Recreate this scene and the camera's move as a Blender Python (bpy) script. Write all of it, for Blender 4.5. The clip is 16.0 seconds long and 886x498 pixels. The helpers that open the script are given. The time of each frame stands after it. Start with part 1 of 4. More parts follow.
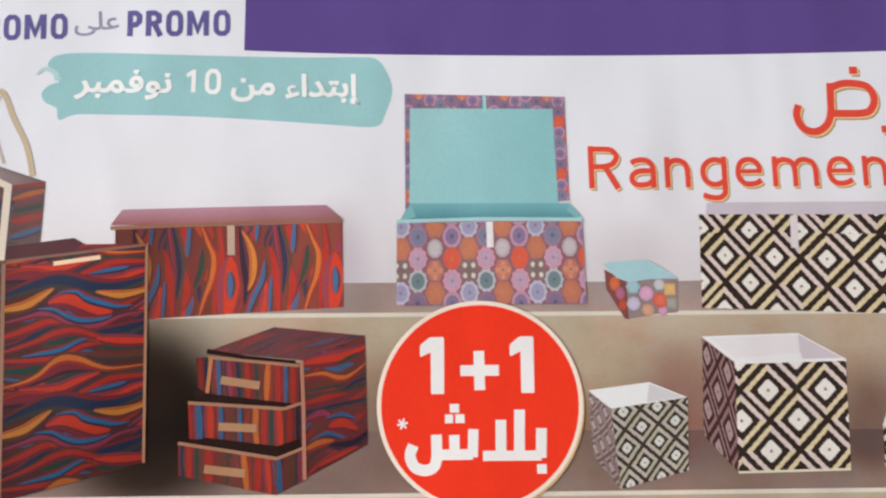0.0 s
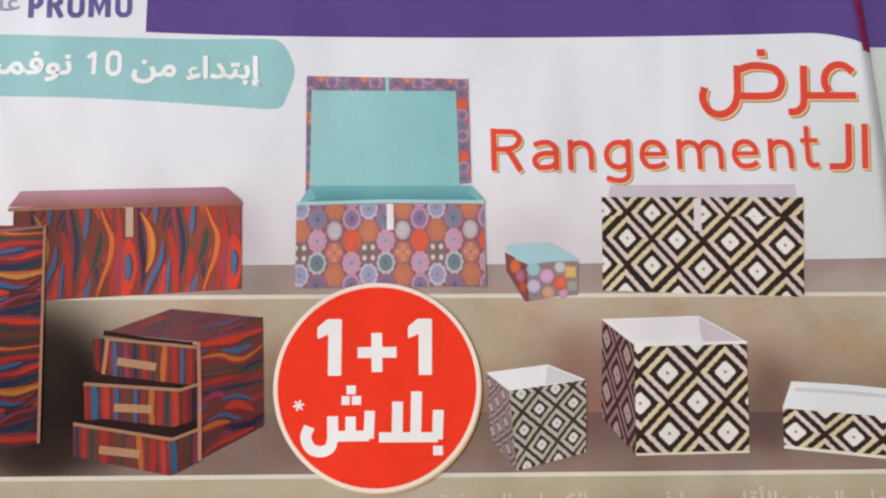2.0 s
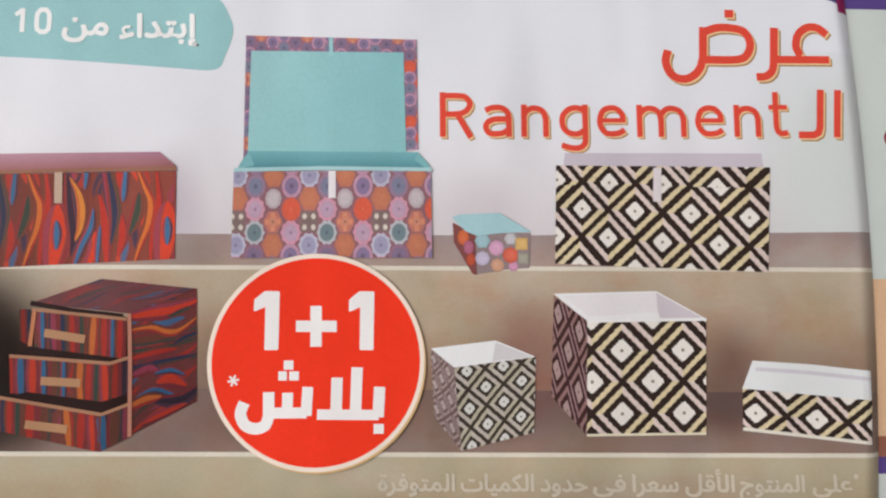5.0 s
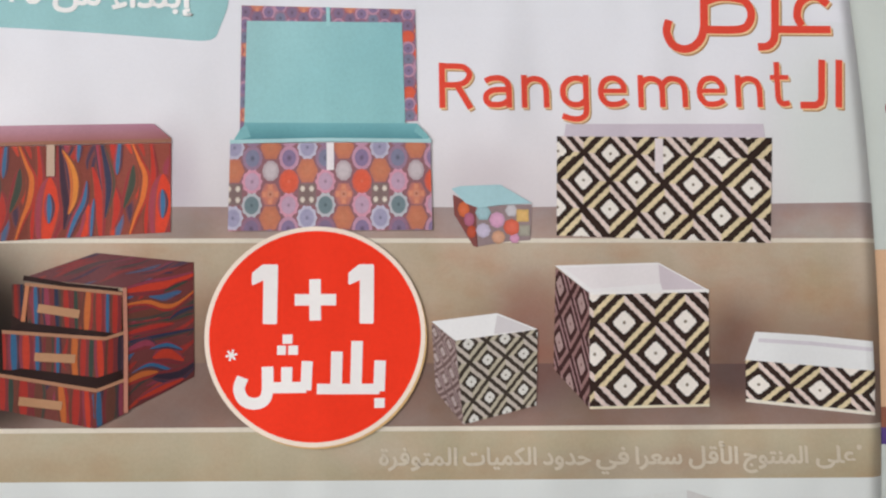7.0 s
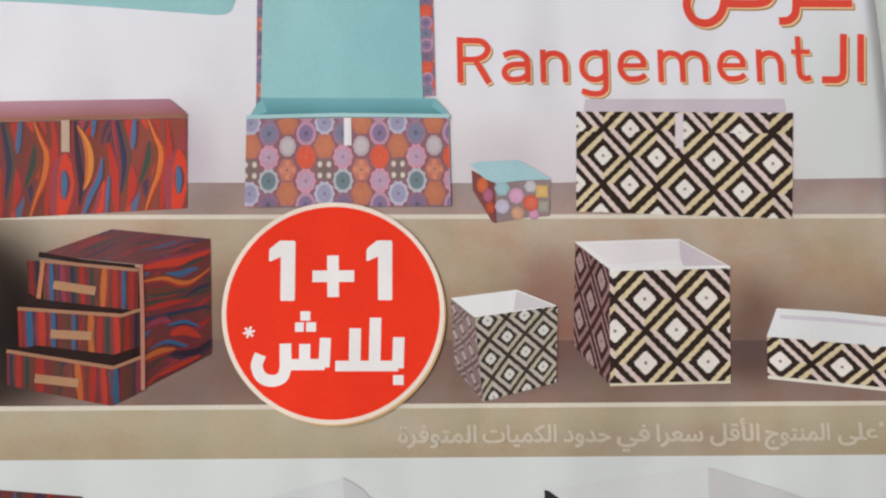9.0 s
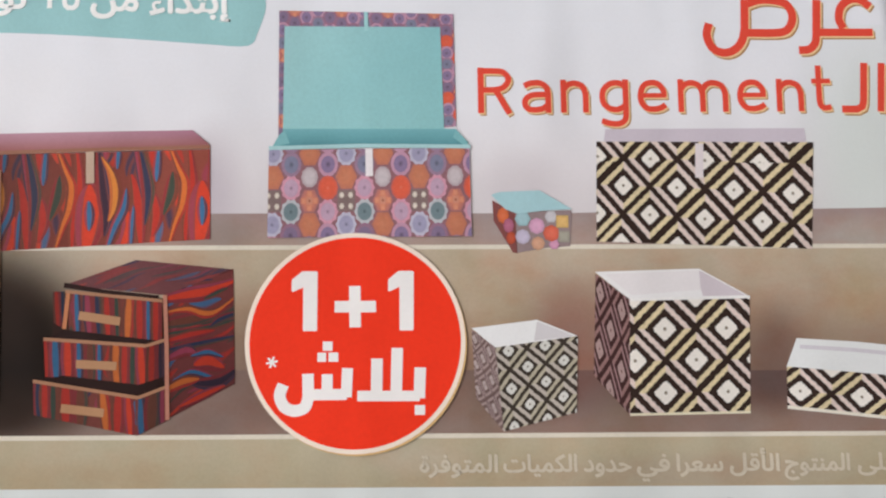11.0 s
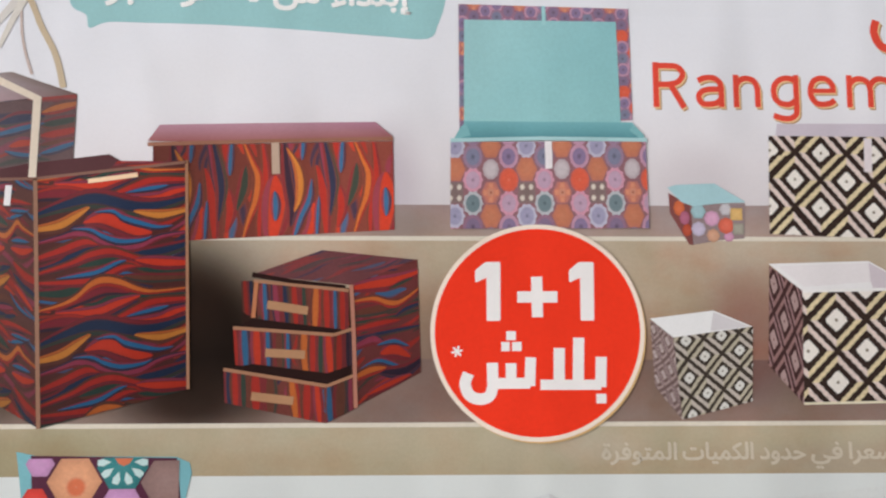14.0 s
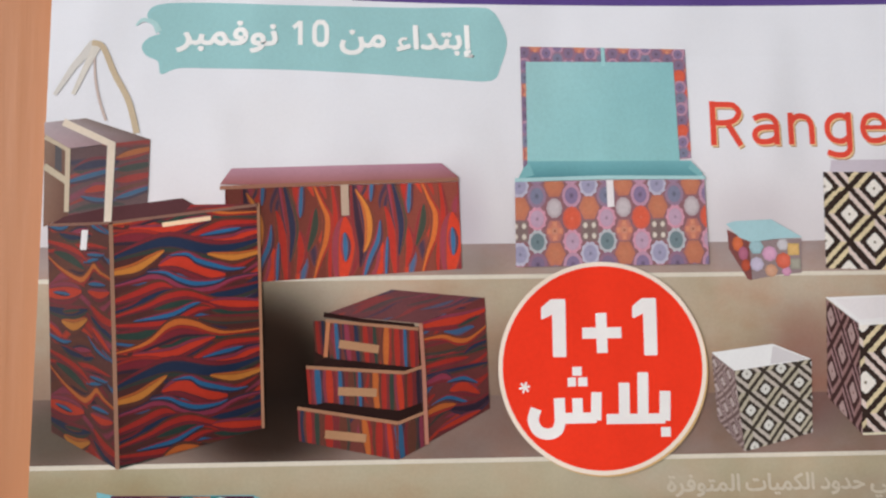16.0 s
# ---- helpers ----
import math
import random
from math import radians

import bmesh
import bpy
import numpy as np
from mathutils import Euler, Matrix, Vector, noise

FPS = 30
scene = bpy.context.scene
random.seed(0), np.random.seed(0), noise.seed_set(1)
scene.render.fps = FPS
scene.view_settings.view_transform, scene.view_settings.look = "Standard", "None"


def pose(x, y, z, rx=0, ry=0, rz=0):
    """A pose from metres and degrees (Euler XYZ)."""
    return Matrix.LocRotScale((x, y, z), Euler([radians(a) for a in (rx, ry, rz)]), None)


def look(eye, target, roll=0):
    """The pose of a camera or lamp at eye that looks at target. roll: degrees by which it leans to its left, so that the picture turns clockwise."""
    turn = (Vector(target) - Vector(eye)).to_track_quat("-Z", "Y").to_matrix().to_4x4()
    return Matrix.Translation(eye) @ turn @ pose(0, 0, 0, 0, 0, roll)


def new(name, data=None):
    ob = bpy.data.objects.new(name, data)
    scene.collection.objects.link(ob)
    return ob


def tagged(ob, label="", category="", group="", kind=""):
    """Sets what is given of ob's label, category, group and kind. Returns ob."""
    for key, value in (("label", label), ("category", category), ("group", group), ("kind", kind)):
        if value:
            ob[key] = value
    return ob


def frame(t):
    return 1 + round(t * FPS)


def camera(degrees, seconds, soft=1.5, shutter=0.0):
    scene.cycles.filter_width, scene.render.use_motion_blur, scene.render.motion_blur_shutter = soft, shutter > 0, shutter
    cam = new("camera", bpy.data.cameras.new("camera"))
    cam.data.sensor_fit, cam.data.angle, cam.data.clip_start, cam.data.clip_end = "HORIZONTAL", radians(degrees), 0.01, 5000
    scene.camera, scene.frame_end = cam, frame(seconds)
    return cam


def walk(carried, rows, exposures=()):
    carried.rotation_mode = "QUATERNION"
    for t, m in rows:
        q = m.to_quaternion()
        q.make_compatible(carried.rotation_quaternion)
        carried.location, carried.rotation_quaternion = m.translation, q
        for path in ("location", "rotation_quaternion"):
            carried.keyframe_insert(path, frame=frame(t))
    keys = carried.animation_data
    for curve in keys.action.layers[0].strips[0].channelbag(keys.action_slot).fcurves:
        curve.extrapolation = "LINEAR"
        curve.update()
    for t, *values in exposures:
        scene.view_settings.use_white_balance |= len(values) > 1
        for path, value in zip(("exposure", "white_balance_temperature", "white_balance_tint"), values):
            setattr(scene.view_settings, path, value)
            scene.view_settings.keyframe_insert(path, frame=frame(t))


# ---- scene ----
import itertools

cam = camera(66, 16.0, soft=2.2, shutter=0.4)
PATH = [
    (0.00, pose(-0.01252, 0.01359, 0.12822, 6.937, -2.682, -0.482)),
    (0.50, pose(-0.00658, 0.01329, 0.12864, 6.721, -2.677, -0.772)),
    (1.00, pose(-0.00013, 0.01260, 0.12840, 6.600, -2.731, -0.835)),
    (1.50, pose(0.00313, 0.01189, 0.12874, 6.427, -2.607, -0.418)),
    (2.00, pose(0.00682, 0.01138, 0.12874, 6.373, -2.520, -0.390)),
    (2.50, pose(0.00752, 0.01158, 0.12896, 6.435, -2.144, -0.192)),
    (3.00, pose(0.01163, 0.01169, 0.12755, 6.062, -1.898, 0.055)),
    (3.50, pose(0.01455, 0.01179, 0.12654, 6.091, -1.842, 0.216)),
    (4.00, pose(0.01842, 0.01165, 0.12541, 5.754, -1.633, 0.324)),
    (6.50, pose(0.01770, 0.00553, 0.12044, 4.688, -2.703, -0.313)),
    (7.00, pose(0.01692, 0.00531, 0.12081, 4.736, -2.660, -0.295)),
    (7.50, pose(0.01597, 0.00574, 0.12087, 4.872, -2.835, -0.348)),
    (8.00, pose(0.01567, 0.00317, 0.12021, 4.949, -2.663, -0.201)),
    (8.50, pose(0.01449, 0.00128, 0.11923, 4.577, -2.684, -0.405)),
    (11.00, pose(0.01087, 0.00761, 0.12024, 4.216, -2.220, -0.341)),
    (11.50, pose(0.00506, 0.00730, 0.12153, 4.818, -2.278, -0.193)),
    (12.00, pose(-0.00159, 0.00677, 0.12066, 4.521, -2.614, -0.048)),
    (12.50, pose(-0.00523, 0.00715, 0.12144, 4.286, -2.454, -0.069)),
    (13.00, pose(-0.01031, 0.00750, 0.12160, 4.201, -2.535, -0.020)),
    (13.50, pose(-0.01732, 0.00772, 0.12195, 4.194, -3.014, -0.165)),
    (14.00, pose(-0.02277, 0.00700, 0.12049, 3.759, -2.970, -0.128)),
    (14.50, pose(-0.03103, 0.00779, 0.12000, 3.577, -3.083, 0.050)),
    (15.00, pose(-0.03570, 0.00768, 0.11921, 3.828, -2.961, 0.063)),
    (15.50, pose(-0.03840, 0.01051, 0.11997, 3.868, -3.393, -0.086)),
    (16.00, pose(-0.03547, 0.01327, 0.12290, 4.059, -3.233, -0.733)),
]
walk(cam, PATH, exposures=((0, 0.02), (3, 0.02), (4.2, -0.02), (6.5, -0.03), (8.5, -0.05), (11, -0.06), (12.5, -0.08), (14.5, -0.07), (16, -0.05)))

# ---- world, light of an assumed window ----
world = bpy.data.worlds.new("world")
scene.world = world
world.use_nodes = True
wn = world.node_tree
sky = wn.nodes.new("ShaderNodeTexSky")
sky.sky_type, sky.sun_disc = "NISHITA", False
sky.sun_elevation, sky.sun_rotation = radians(34), radians(-73)
wn.links.new(sky.outputs[0], wn.nodes["Background"].inputs[0])
wn.nodes["Background"].inputs[1].default_value = 0.1

sun_data = bpy.data.lights.new("sun", "SUN")
sun_data.energy, sun_data.angle, sun_data.color = 1.0, radians(12), (1, 0.97, 0.93)
sun = new("sun", sun_data)
sun.matrix_world = look((-2.0, 0.6, 1.4), (0, 0, 0))


def assumed_window_light(name, eye, target, w, h, power, color):
    data = bpy.data.lights.new(name, "AREA")
    data.shape, data.size, data.size_y, data.energy, data.color = "RECTANGLE", w, h, power, color
    ob = new(name, data)
    ob.matrix_world = look(eye, target)
    return ob


# Area lamp added in the assumed window opening to light the page from the left.
assumed_window_light("assumed_window_light", (-1.58, 0.25, 0.8), (0, 0, 0.1), 1.5, 1.3, 28.5, (1.0, 0.987, 0.982))

# ---- materials ----
MM = 0.001


def lin(c):
    """Printed colour, given as it reads on white paper in 0-255, as linear values."""
    return tuple(min(0.93, ((v / 255 + 0.055) / 1.055) ** 2.4 * 1.06 if v > 10 else v / 255 / 12.92) for v in c)


def nodes_of(name):
    m = bpy.data.materials.new(name)
    m.use_nodes = True
    return m, m.node_tree.nodes, m.node_tree.links, m.node_tree.nodes["Principled BSDF"]


def add_math(n, l, op, a, b=None, clamp=False):
    q = n.new("ShaderNodeMath")
    q.operation, q.use_clamp = op, clamp
    for i, v in enumerate((a, b)):
        if v is None:
            continue
        if isinstance(v, (int, float)):
            q.inputs[i].default_value = v
        else:
            l.new(v, q.inputs[i])
    return q.outputs[0]


def mix_rgb(n, l, fac, a, b, blend="MIX"):
    q = n.new("ShaderNodeMix")
    q.data_type, q.blend_type = "RGBA", blend
    for socket, v in ((q.inputs[0], fac), (q.inputs[6], a), (q.inputs[7], b)):
        if isinstance(v, (int, float)):
            socket.default_value = v
        elif isinstance(v, tuple):
            socket.default_value = (*v, 1)
        else:
            l.new(v, socket)
    return q.outputs[2]


def add_noise(n, l, scale, detail=3.0, rough=0.55, stretch=None):
    co = n.new("ShaderNodeTexCoord").outputs["Object"]
    if stretch:
        mp = n.new("ShaderNodeMapping")
        mp.inputs["Scale"].default_value = stretch
        l.new(co, mp.inputs[0])
        co = mp.outputs[0]
    q = n.new("ShaderNodeTexNoise")
    q.inputs["Scale"].default_value, q.inputs["Detail"].default_value, q.inputs["Roughness"].default_value = scale, detail, rough
    l.new(co, q.inputs["Vector"])
    return q.outputs[0]


def paper_relief(n, l, bsdf, strength=0.5):
    """Fine fibre grain and the slow waves of thin magazine paper."""
    wave = add_noise(n, l, 34, 2, 0.45, (1.0, 0.5, 1))
    grain = add_noise(n, l, 2600, 2, 0.6)
    h = add_math(n, l, "ADD", add_math(n, l, "MULTIPLY", wave, 0.004), add_math(n, l, "MULTIPLY", grain, 0.000006))
    b = n.new("ShaderNodeBump")
    b.inputs["Strength"].default_value, b.inputs["Distance"].default_value = strength, 1.0
    l.new(h, b.inputs["Height"])
    l.new(b.outputs[0], bsdf.inputs["Normal"])


def gritty(n, l, colour, amount=0.16):
    """Ink laid unevenly: cloudy tone and fine grit."""
    cloud = add_noise(n, l, 130, 4)
    grit = add_noise(n, l, 1500, 2)
    fine = add_noise(n, l, 4200, 1, 0.6)
    k = add_math(n, l, "ADD", add_math(n, l, "MULTIPLY", cloud, amount), add_math(n, l, "MULTIPLY", grit, amount * 1.1))
    k = add_math(n, l, "ADD", k, add_math(n, l, "MULTIPLY", fine, amount * 0.6 + 0.03))
    k = add_math(n, l, "ADD", k, 1 - amount * 1.35 - 0.015)
    c = n.new("ShaderNodeCombineColor")
    for i in range(3):
        l.new(k, c.inputs[i])
    return mix_rgb(n, l, 1.0, colour, c.outputs[0], "MULTIPLY")


INKS = {}


def ink(rgb, amount=0.16, rough=0.42):
    key = (rgb, amount)
    if key not in INKS:
        m, n, l, b = nodes_of("ink")
        l.new(gritty(n, l, lin(rgb), amount), b.inputs["Base Color"])
        b.inputs["Roughness"].default_value, b.inputs["Specular IOR Level"].default_value = rough, 0.12
        paper_relief(n, l, b)
        INKS[key] = m
    return INKS[key]


def print_material(amount):
    m, n, l, b = nodes_of("colour_print")
    at = n.new("ShaderNodeAttribute")
    at.attribute_name = "ink"
    l.new(gritty(n, l, at.outputs["Color"], amount), b.inputs["Base Color"])
    b.inputs["Roughness"].default_value, b.inputs["Specular IOR Level"].default_value = 0.42, 0.12
    paper_relief(n, l, b)
    return m


PRINT, SMOOTH_PRINT = print_material(0.22), print_material(0.13)


def photo(name, stops, blobs=(), amount=0.10, axis="Y", stain=0.0):
    """A printed photograph's soft tones: colour stops along the page (mm, colour), then soft oval patches (x, y, rx, ry, colour, strength)."""
    m, n, l, b = nodes_of(name)
    co = n.new("ShaderNodeTexCoord").outputs["Object"]
    sep = n.new("ShaderNodeSeparateXYZ")
    l.new(co, sep.inputs[0])
    lo, hi = stops[0][0], stops[-1][0]
    mr = n.new("ShaderNodeMapRange")
    mr.inputs["From Min"].default_value, mr.inputs["From Max"].default_value = lo * MM, hi * MM
    l.new(sep.outputs[axis], mr.inputs[0])
    ramp = n.new("ShaderNodeValToRGB")
    while len(ramp.color_ramp.elements) < len(stops):
        ramp.color_ramp.elements.new(0.5)
    for e, (p, c) in zip(ramp.color_ramp.elements, stops):
        e.position, e.color = (p - lo) / (hi - lo), (*lin(c), 1)
    l.new(mr.outputs[0], ramp.inputs[0])
    colour = ramp.outputs[0]
    for x, y, rx, ry, c, s in blobs:
        dx = add_math(n, l, "MULTIPLY", add_math(n, l, "SUBTRACT", sep.outputs[0], x * MM), 1 / (rx * MM))
        dy = add_math(n, l, "MULTIPLY", add_math(n, l, "SUBTRACT", sep.outputs[1], y * MM), 1 / (ry * MM))
        d = add_math(n, l, "SQRT", add_math(n, l, "ADD", add_math(n, l, "MULTIPLY", dx, dx), add_math(n, l, "MULTIPLY", dy, dy)))
        fall = n.new("ShaderNodeMapRange")
        fall.interpolation_type = "SMOOTHSTEP"
        fall.inputs["From Min"].default_value, fall.inputs["From Max"].default_value = 0.15, 1.0
        fall.inputs["To Min"].default_value, fall.inputs["To Max"].default_value = s, 0
        l.new(d, fall.inputs[0])
        colour = mix_rgb(n, l, fall.outputs[0], colour, lin(c))
    if stain:
        rose = n.new("ShaderNodeMapRange")
        rose.inputs["From Min"].default_value, rose.inputs["From Max"].default_value, rose.inputs["To Max"].default_value = 0.42, 0.68, stain
        l.new(add_noise(n, l, 75, 3, 0.6, (1.0, 1.5, 1)), rose.inputs[0])
        colour = mix_rgb(n, l, rose.outputs[0], colour, (1.0, 0.84, 0.78), "MULTIPLY")
        sand = n.new("ShaderNodeMapRange")
        sand.inputs["From Min"].default_value, sand.inputs["From Max"].default_value, sand.inputs["To Max"].default_value = 0.45, 0.7, stain
        l.new(add_noise(n, l, 48, 3, 0.6, (1.2, 1.0, 1)), sand.inputs[0])
        colour = mix_rgb(n, l, sand.outputs[0], colour, (0.88, 0.88, 0.80), "MULTIPLY")
    l.new(gritty(n, l, colour, amount), b.inputs["Base Color"])
    b.inputs["Roughness"].default_value, b.inputs["Specular IOR Level"].default_value = 0.42, 0.12
    paper_relief(n, l, b)
    return m


def wood(name, dark, light):
    m, n, l, b = nodes_of(name)
    grain = add_noise(n, l, 60, 5, 0.6, (1.0, 0.06, 1.0))
    fine = add_noise(n, l, 420, 3, 0.6, (1.0, 0.05, 1.0))
    k = add_math(n, l, "ADD", add_math(n, l, "MULTIPLY", grain, 0.75), add_math(n, l, "MULTIPLY", fine, 0.35), True)
    l.new(mix_rgb(n, l, k, dark, light), b.inputs["Base Color"])
    b.inputs["Roughness"].default_value = 0.38
    bump = n.new("ShaderNodeBump")
    bump.inputs["Strength"].default_value, bump.inputs["Distance"].default_value = 0.2, 0.0004
    l.new(fine, bump.inputs["Height"])
    l.new(bump.outputs[0], b.inputs["Normal"])
    return m


def plaster(name, c):
    m, n, l, b = nodes_of(name)
    l.new(mix_rgb(n, l, add_noise(n, l, 3, 4), tuple(0.93 * v for v in c), c), b.inputs["Base Color"])
    b.inputs["Roughness"].default_value = 0.85
    bump = n.new("ShaderNodeBump")
    bump.inputs["Strength"].default_value, bump.inputs["Distance"].default_value = 0.3, 0.002
    l.new(add_noise(n, l, 120, 3), bump.inputs["Height"])
    l.new(bump.outputs[0], b.inputs["Normal"])
    return m


# ---- mesh helpers ----
def part(name, bm, material, parent, label=""):
    me = bpy.data.meshes.new(name)
    bm.to_mesh(me)
    bm.free()
    for mt in (material if isinstance(material, (list, tuple)) else [material]):
        me.materials.append(mt)
    ob = new(name, me)
    ob.parent = parent
    return tagged(ob, label)


def box_bm(x0, y0, z0, x1, y1, z1, bevel=0.0):
    bm = bmesh.new()
    bmesh.ops.create_cube(bm, size=1, matrix=Matrix.Translation(((x0 + x1) / 2, (y0 + y1) / 2, (z0 + z1) / 2)) @ Matrix.Diagonal((x1 - x0, y1 - y0, z1 - z0, 1)))
    if bevel:
        bmesh.ops.bevel(bm, geom=bm.edges[:], offset=bevel, segments=2, profile=0.6, affect="EDGES")
    return bm


# ---- the unseen room: floor, walls with an assumed window, ceiling ----
FLOOR = -0.76
WALL = plaster("wall_paint", (0.78, 0.78, 0.78))
for name, dims, label in (
        ("wall_south", (-1.6, -1.7, FLOOR, 1.6, -1.6, 1.75), "plain off-white painted wall of the room"),
        ("wall_north", (-1.7, 1.6, FLOOR, 1.7, 1.7, 1.75), "plain off-white painted wall of the room"),
        ("wall_east", (1.6, -1.7, FLOOR, 1.7, 1.6, 1.75), "plain off-white painted wall of the room")):
    tagged(part(name, box_bm(*dims), WALL, None), label, "wall", kind="structure")
wall_w = bmesh.new()
for dims in ((-1.7, -1.6, FLOOR, -1.6, -0.55, 1.75), (-1.7, 1.05, FLOOR, -1.6, 1.6, 1.75), (-1.7, -0.55, FLOOR, -1.6, 1.05, 0.1), (-1.7, -0.55, 1.5, -1.6, 1.05, 1.75)):
    x0, y0, z0, x1, y1, z1 = dims
    bmesh.ops.create_cube(wall_w, size=1, matrix=Matrix.Translation(((x0 + x1) / 2, (y0 + y1) / 2, (z0 + z1) / 2)) @ Matrix.Diagonal((x1 - x0, y1 - y0, z1 - z0, 1)))
tagged(part("wall_west", wall_w, WALL, None), "unseen off-white painted wall with an assumed wide window opening", "wall", kind="structure")
tagged(part("floor", box_bm(-1.7, -1.7, FLOOR - 0.1, 1.7, 1.7, FLOOR), plaster("floor_tile", (0.45, 0.42, 0.38)), None), "plain beige floor under the table", "floor", kind="structure")
tagged(part("ceiling", box_bm(-1.7, -1.7, 1.75, 1.7, 1.7, 1.85), plaster("ceiling_paint", (0.82, 0.82, 0.81)), None), "plain white painted ceiling", "ceiling", kind="structure")

# ---- the table ----
TOP = -0.0042
table = tagged(new("table"), "orange-brown varnished wooden table under the open leaflet", "table")
table.location = (0, 0, FLOOR)
OAK = wood("varnished_wood", (0.45, 0.178, 0.076), (0.55, 0.235, 0.105))


def under(ob, parent):
    ob.matrix_parent_inverse = Matrix.Translation(-parent.location)
    return ob


under(part("tabletop", box_bm(-0.6, -0.4, TOP - 0.03, 0.6, 0.4, TOP, 0.003), OAK, table), table)
for sx in (-1, 1):
    for sy in (-1, 1):
        under(part("leg", box_bm(sx * 0.54 - 0.03, sy * 0.34 - 0.03, FLOOR, sx * 0.54 + 0.03, sy * 0.34 + 0.03, TOP - 0.03, 0.004), OAK, table), table)

# ---- the leaflet: page surface ----
leaflet = tagged(new("leaflet"), "open glossy advertising leaflet with storage box pictures lying on table", "leaflet")
PAGE_TOP, PAGE_BOTTOM = 98.0, -182.0
LAYER = 0.04


def left_edge(y):
    return -99.5 + 0.0185 * y


def fold(y):
    return 102.9 - 0.00085 * (y - 12) ** 2 if y > -60 else 98.5


def height(x, y, layer=0.0):
    """The lying page: almost flat, dipping at the fold to the thinner stack beyond it; in mm."""
    dip = 1.6 * max(0.0, 1 - max(0.0, fold(y) - x) / 3.4) ** 1.8
    return layer * LAYER - dip


def on_page(p, layer):
    return (p[0] * MM, p[1] * MM, height(p[0], p[1], layer) * MM)


NEAR_FOLD = [0, 0.35, 0.7, 1.1, 1.5, 2, 2.5, 3, 3.6, 4.2, 5, 6, 8]


def sheet(name, material, parent, layer, xl, xr, top, bottom, nx=40, ny=12, label="", thick=0.0, fold_at=""):
    """A printed area between a left and a right edge x(y) and a lower and an upper edge y(x), following the page.
    fold_at: the side on which it meets the fold, where its columns stand closer."""
    val = lambda f, a: f(a) if callable(f) else f
    bm = bmesh.new()
    grid = []
    mid = (val(top, 0) + val(bottom, 0)) / 2
    for j in range(ny + 1):
        ys = mid

        def columns(y):
            x0, x1 = val(xl, y), val(xr, y)
            if fold_at == "right":
                return [x0 + (x1 - 8 - x0) * i / nx for i in range(nx)] + [x1 - d for d in reversed(NEAR_FOLD)]
            if fold_at == "left":
                return [x0 + d for d in NEAR_FOLD] + [x0 + 8 + (x1 - x0 - 8) * i / nx for i in range(1, nx + 1)]
            return [x0 + (x1 - x0) * i / nx for i in range(nx + 1)]

        row = []
        for i, xa in enumerate(columns(ys)):
            y = val(bottom, xa) + (val(top, xa) - val(bottom, xa)) * j / ny
            row.append(bm.verts.new(on_page((columns(y)[i], y), layer)))
        grid.append(row)
    for j in range(ny):
        for i in range(len(grid[0]) - 1):
            bm.faces.new((grid[j][i], grid[j][i + 1], grid[j + 1][i + 1], grid[j + 1][i]))
    if thick:
        ext = bmesh.ops.extrude_face_region(bm, geom=bm.faces[:])
        for v in ext["geom"]:
            if isinstance(v, bmesh.types.BMVert):
                v.co.z -= thick * MM
    for f in bm.faces:
        f.smooth = True
    if thick:
        bmesh.ops.recalc_face_normals(bm, faces=bm.faces[:])
        for e in bm.edges:
            if len(e.link_faces) == 2 and e.calc_face_angle() > 0.8:
                e.smooth = False
    return part(name, bm, material, parent, label)


def polys(name, material, parent, layer, shapes, label="", step=0.0, weld=False):
    """Flat printed shapes; shapes: outlines in mm, or (outline, material index). step raises each a little over the one before."""
    bm = bmesh.new()
    for k, s in enumerate(shapes):
        outline, index = s if isinstance(s, tuple) and isinstance(s[1], int) else (s, 0)
        if len(outline) < 3:
            continue
        pieces = [outline]
        if max(p[0] for p in outline) > 95:
            cuts = (-200, 95, 96, 97, 98, 99, 100, 101, 102, 103, 400)
            pieces = [clip(list(outline), a, -400, b, 400) for a, b in zip(cuts, cuts[1:])]
        for piece in pieces:
            if len(piece) < 3:
                continue
            f = bm.faces.new([bm.verts.new(on_page(p, layer + k * step)) for p in piece])
            f.material_index = index
            f.normal_update()
            if f.normal.z < 0:
                f.normal_flip()
    if weld:
        bmesh.ops.remove_doubles(bm, verts=bm.verts[:], dist=0.000002)
    bmesh.ops.triangulate(bm, faces=[f for f in bm.faces if len(f.verts) > 4])
    return part(name, bm, material, parent, label)


def tones(name, parent, layer, shapes, label="", step=0.0, material=None, weld=False):
    """Printed shapes whose colour runs from point to point, as (outline, colours) or (outline, colours, level); step raises each, or each level, over the one before; weld joins those that share corners."""
    verts, faces, cols, known = [], [], [], {}
    for k, (outline, colours, *level) in enumerate(shapes):
        area = sum(p[0] * q[1] - q[0] * p[1] for p, q in zip(outline, outline[1:] + outline[:1]))
        order = list(zip(outline, colours))
        face = []
        for p, c in (order if area > 0 else order[::-1]):
            key = (round(p[0], 4), round(p[1], 4)) if weld else len(verts)
            if key not in known:
                known[key] = len(verts)
                verts.append(on_page(p, layer + (level[0] if level else k) * step))
                cols.append(c)
            face.append(known[key])
        if len(set(face)) == len(face) > 2:
            faces.append(tuple(face))
    me = bpy.data.meshes.new(name)
    me.from_pydata(verts, [], faces)
    layer_c = me.color_attributes.new("ink", "FLOAT_COLOR", "POINT")
    layer_c.data.foreach_set("color", [v for c in cols for v in (*c, 1.0)])
    me.materials.append(material or PRINT)
    ob = new(name, me)
    ob.parent = parent
    return tagged(ob, label)


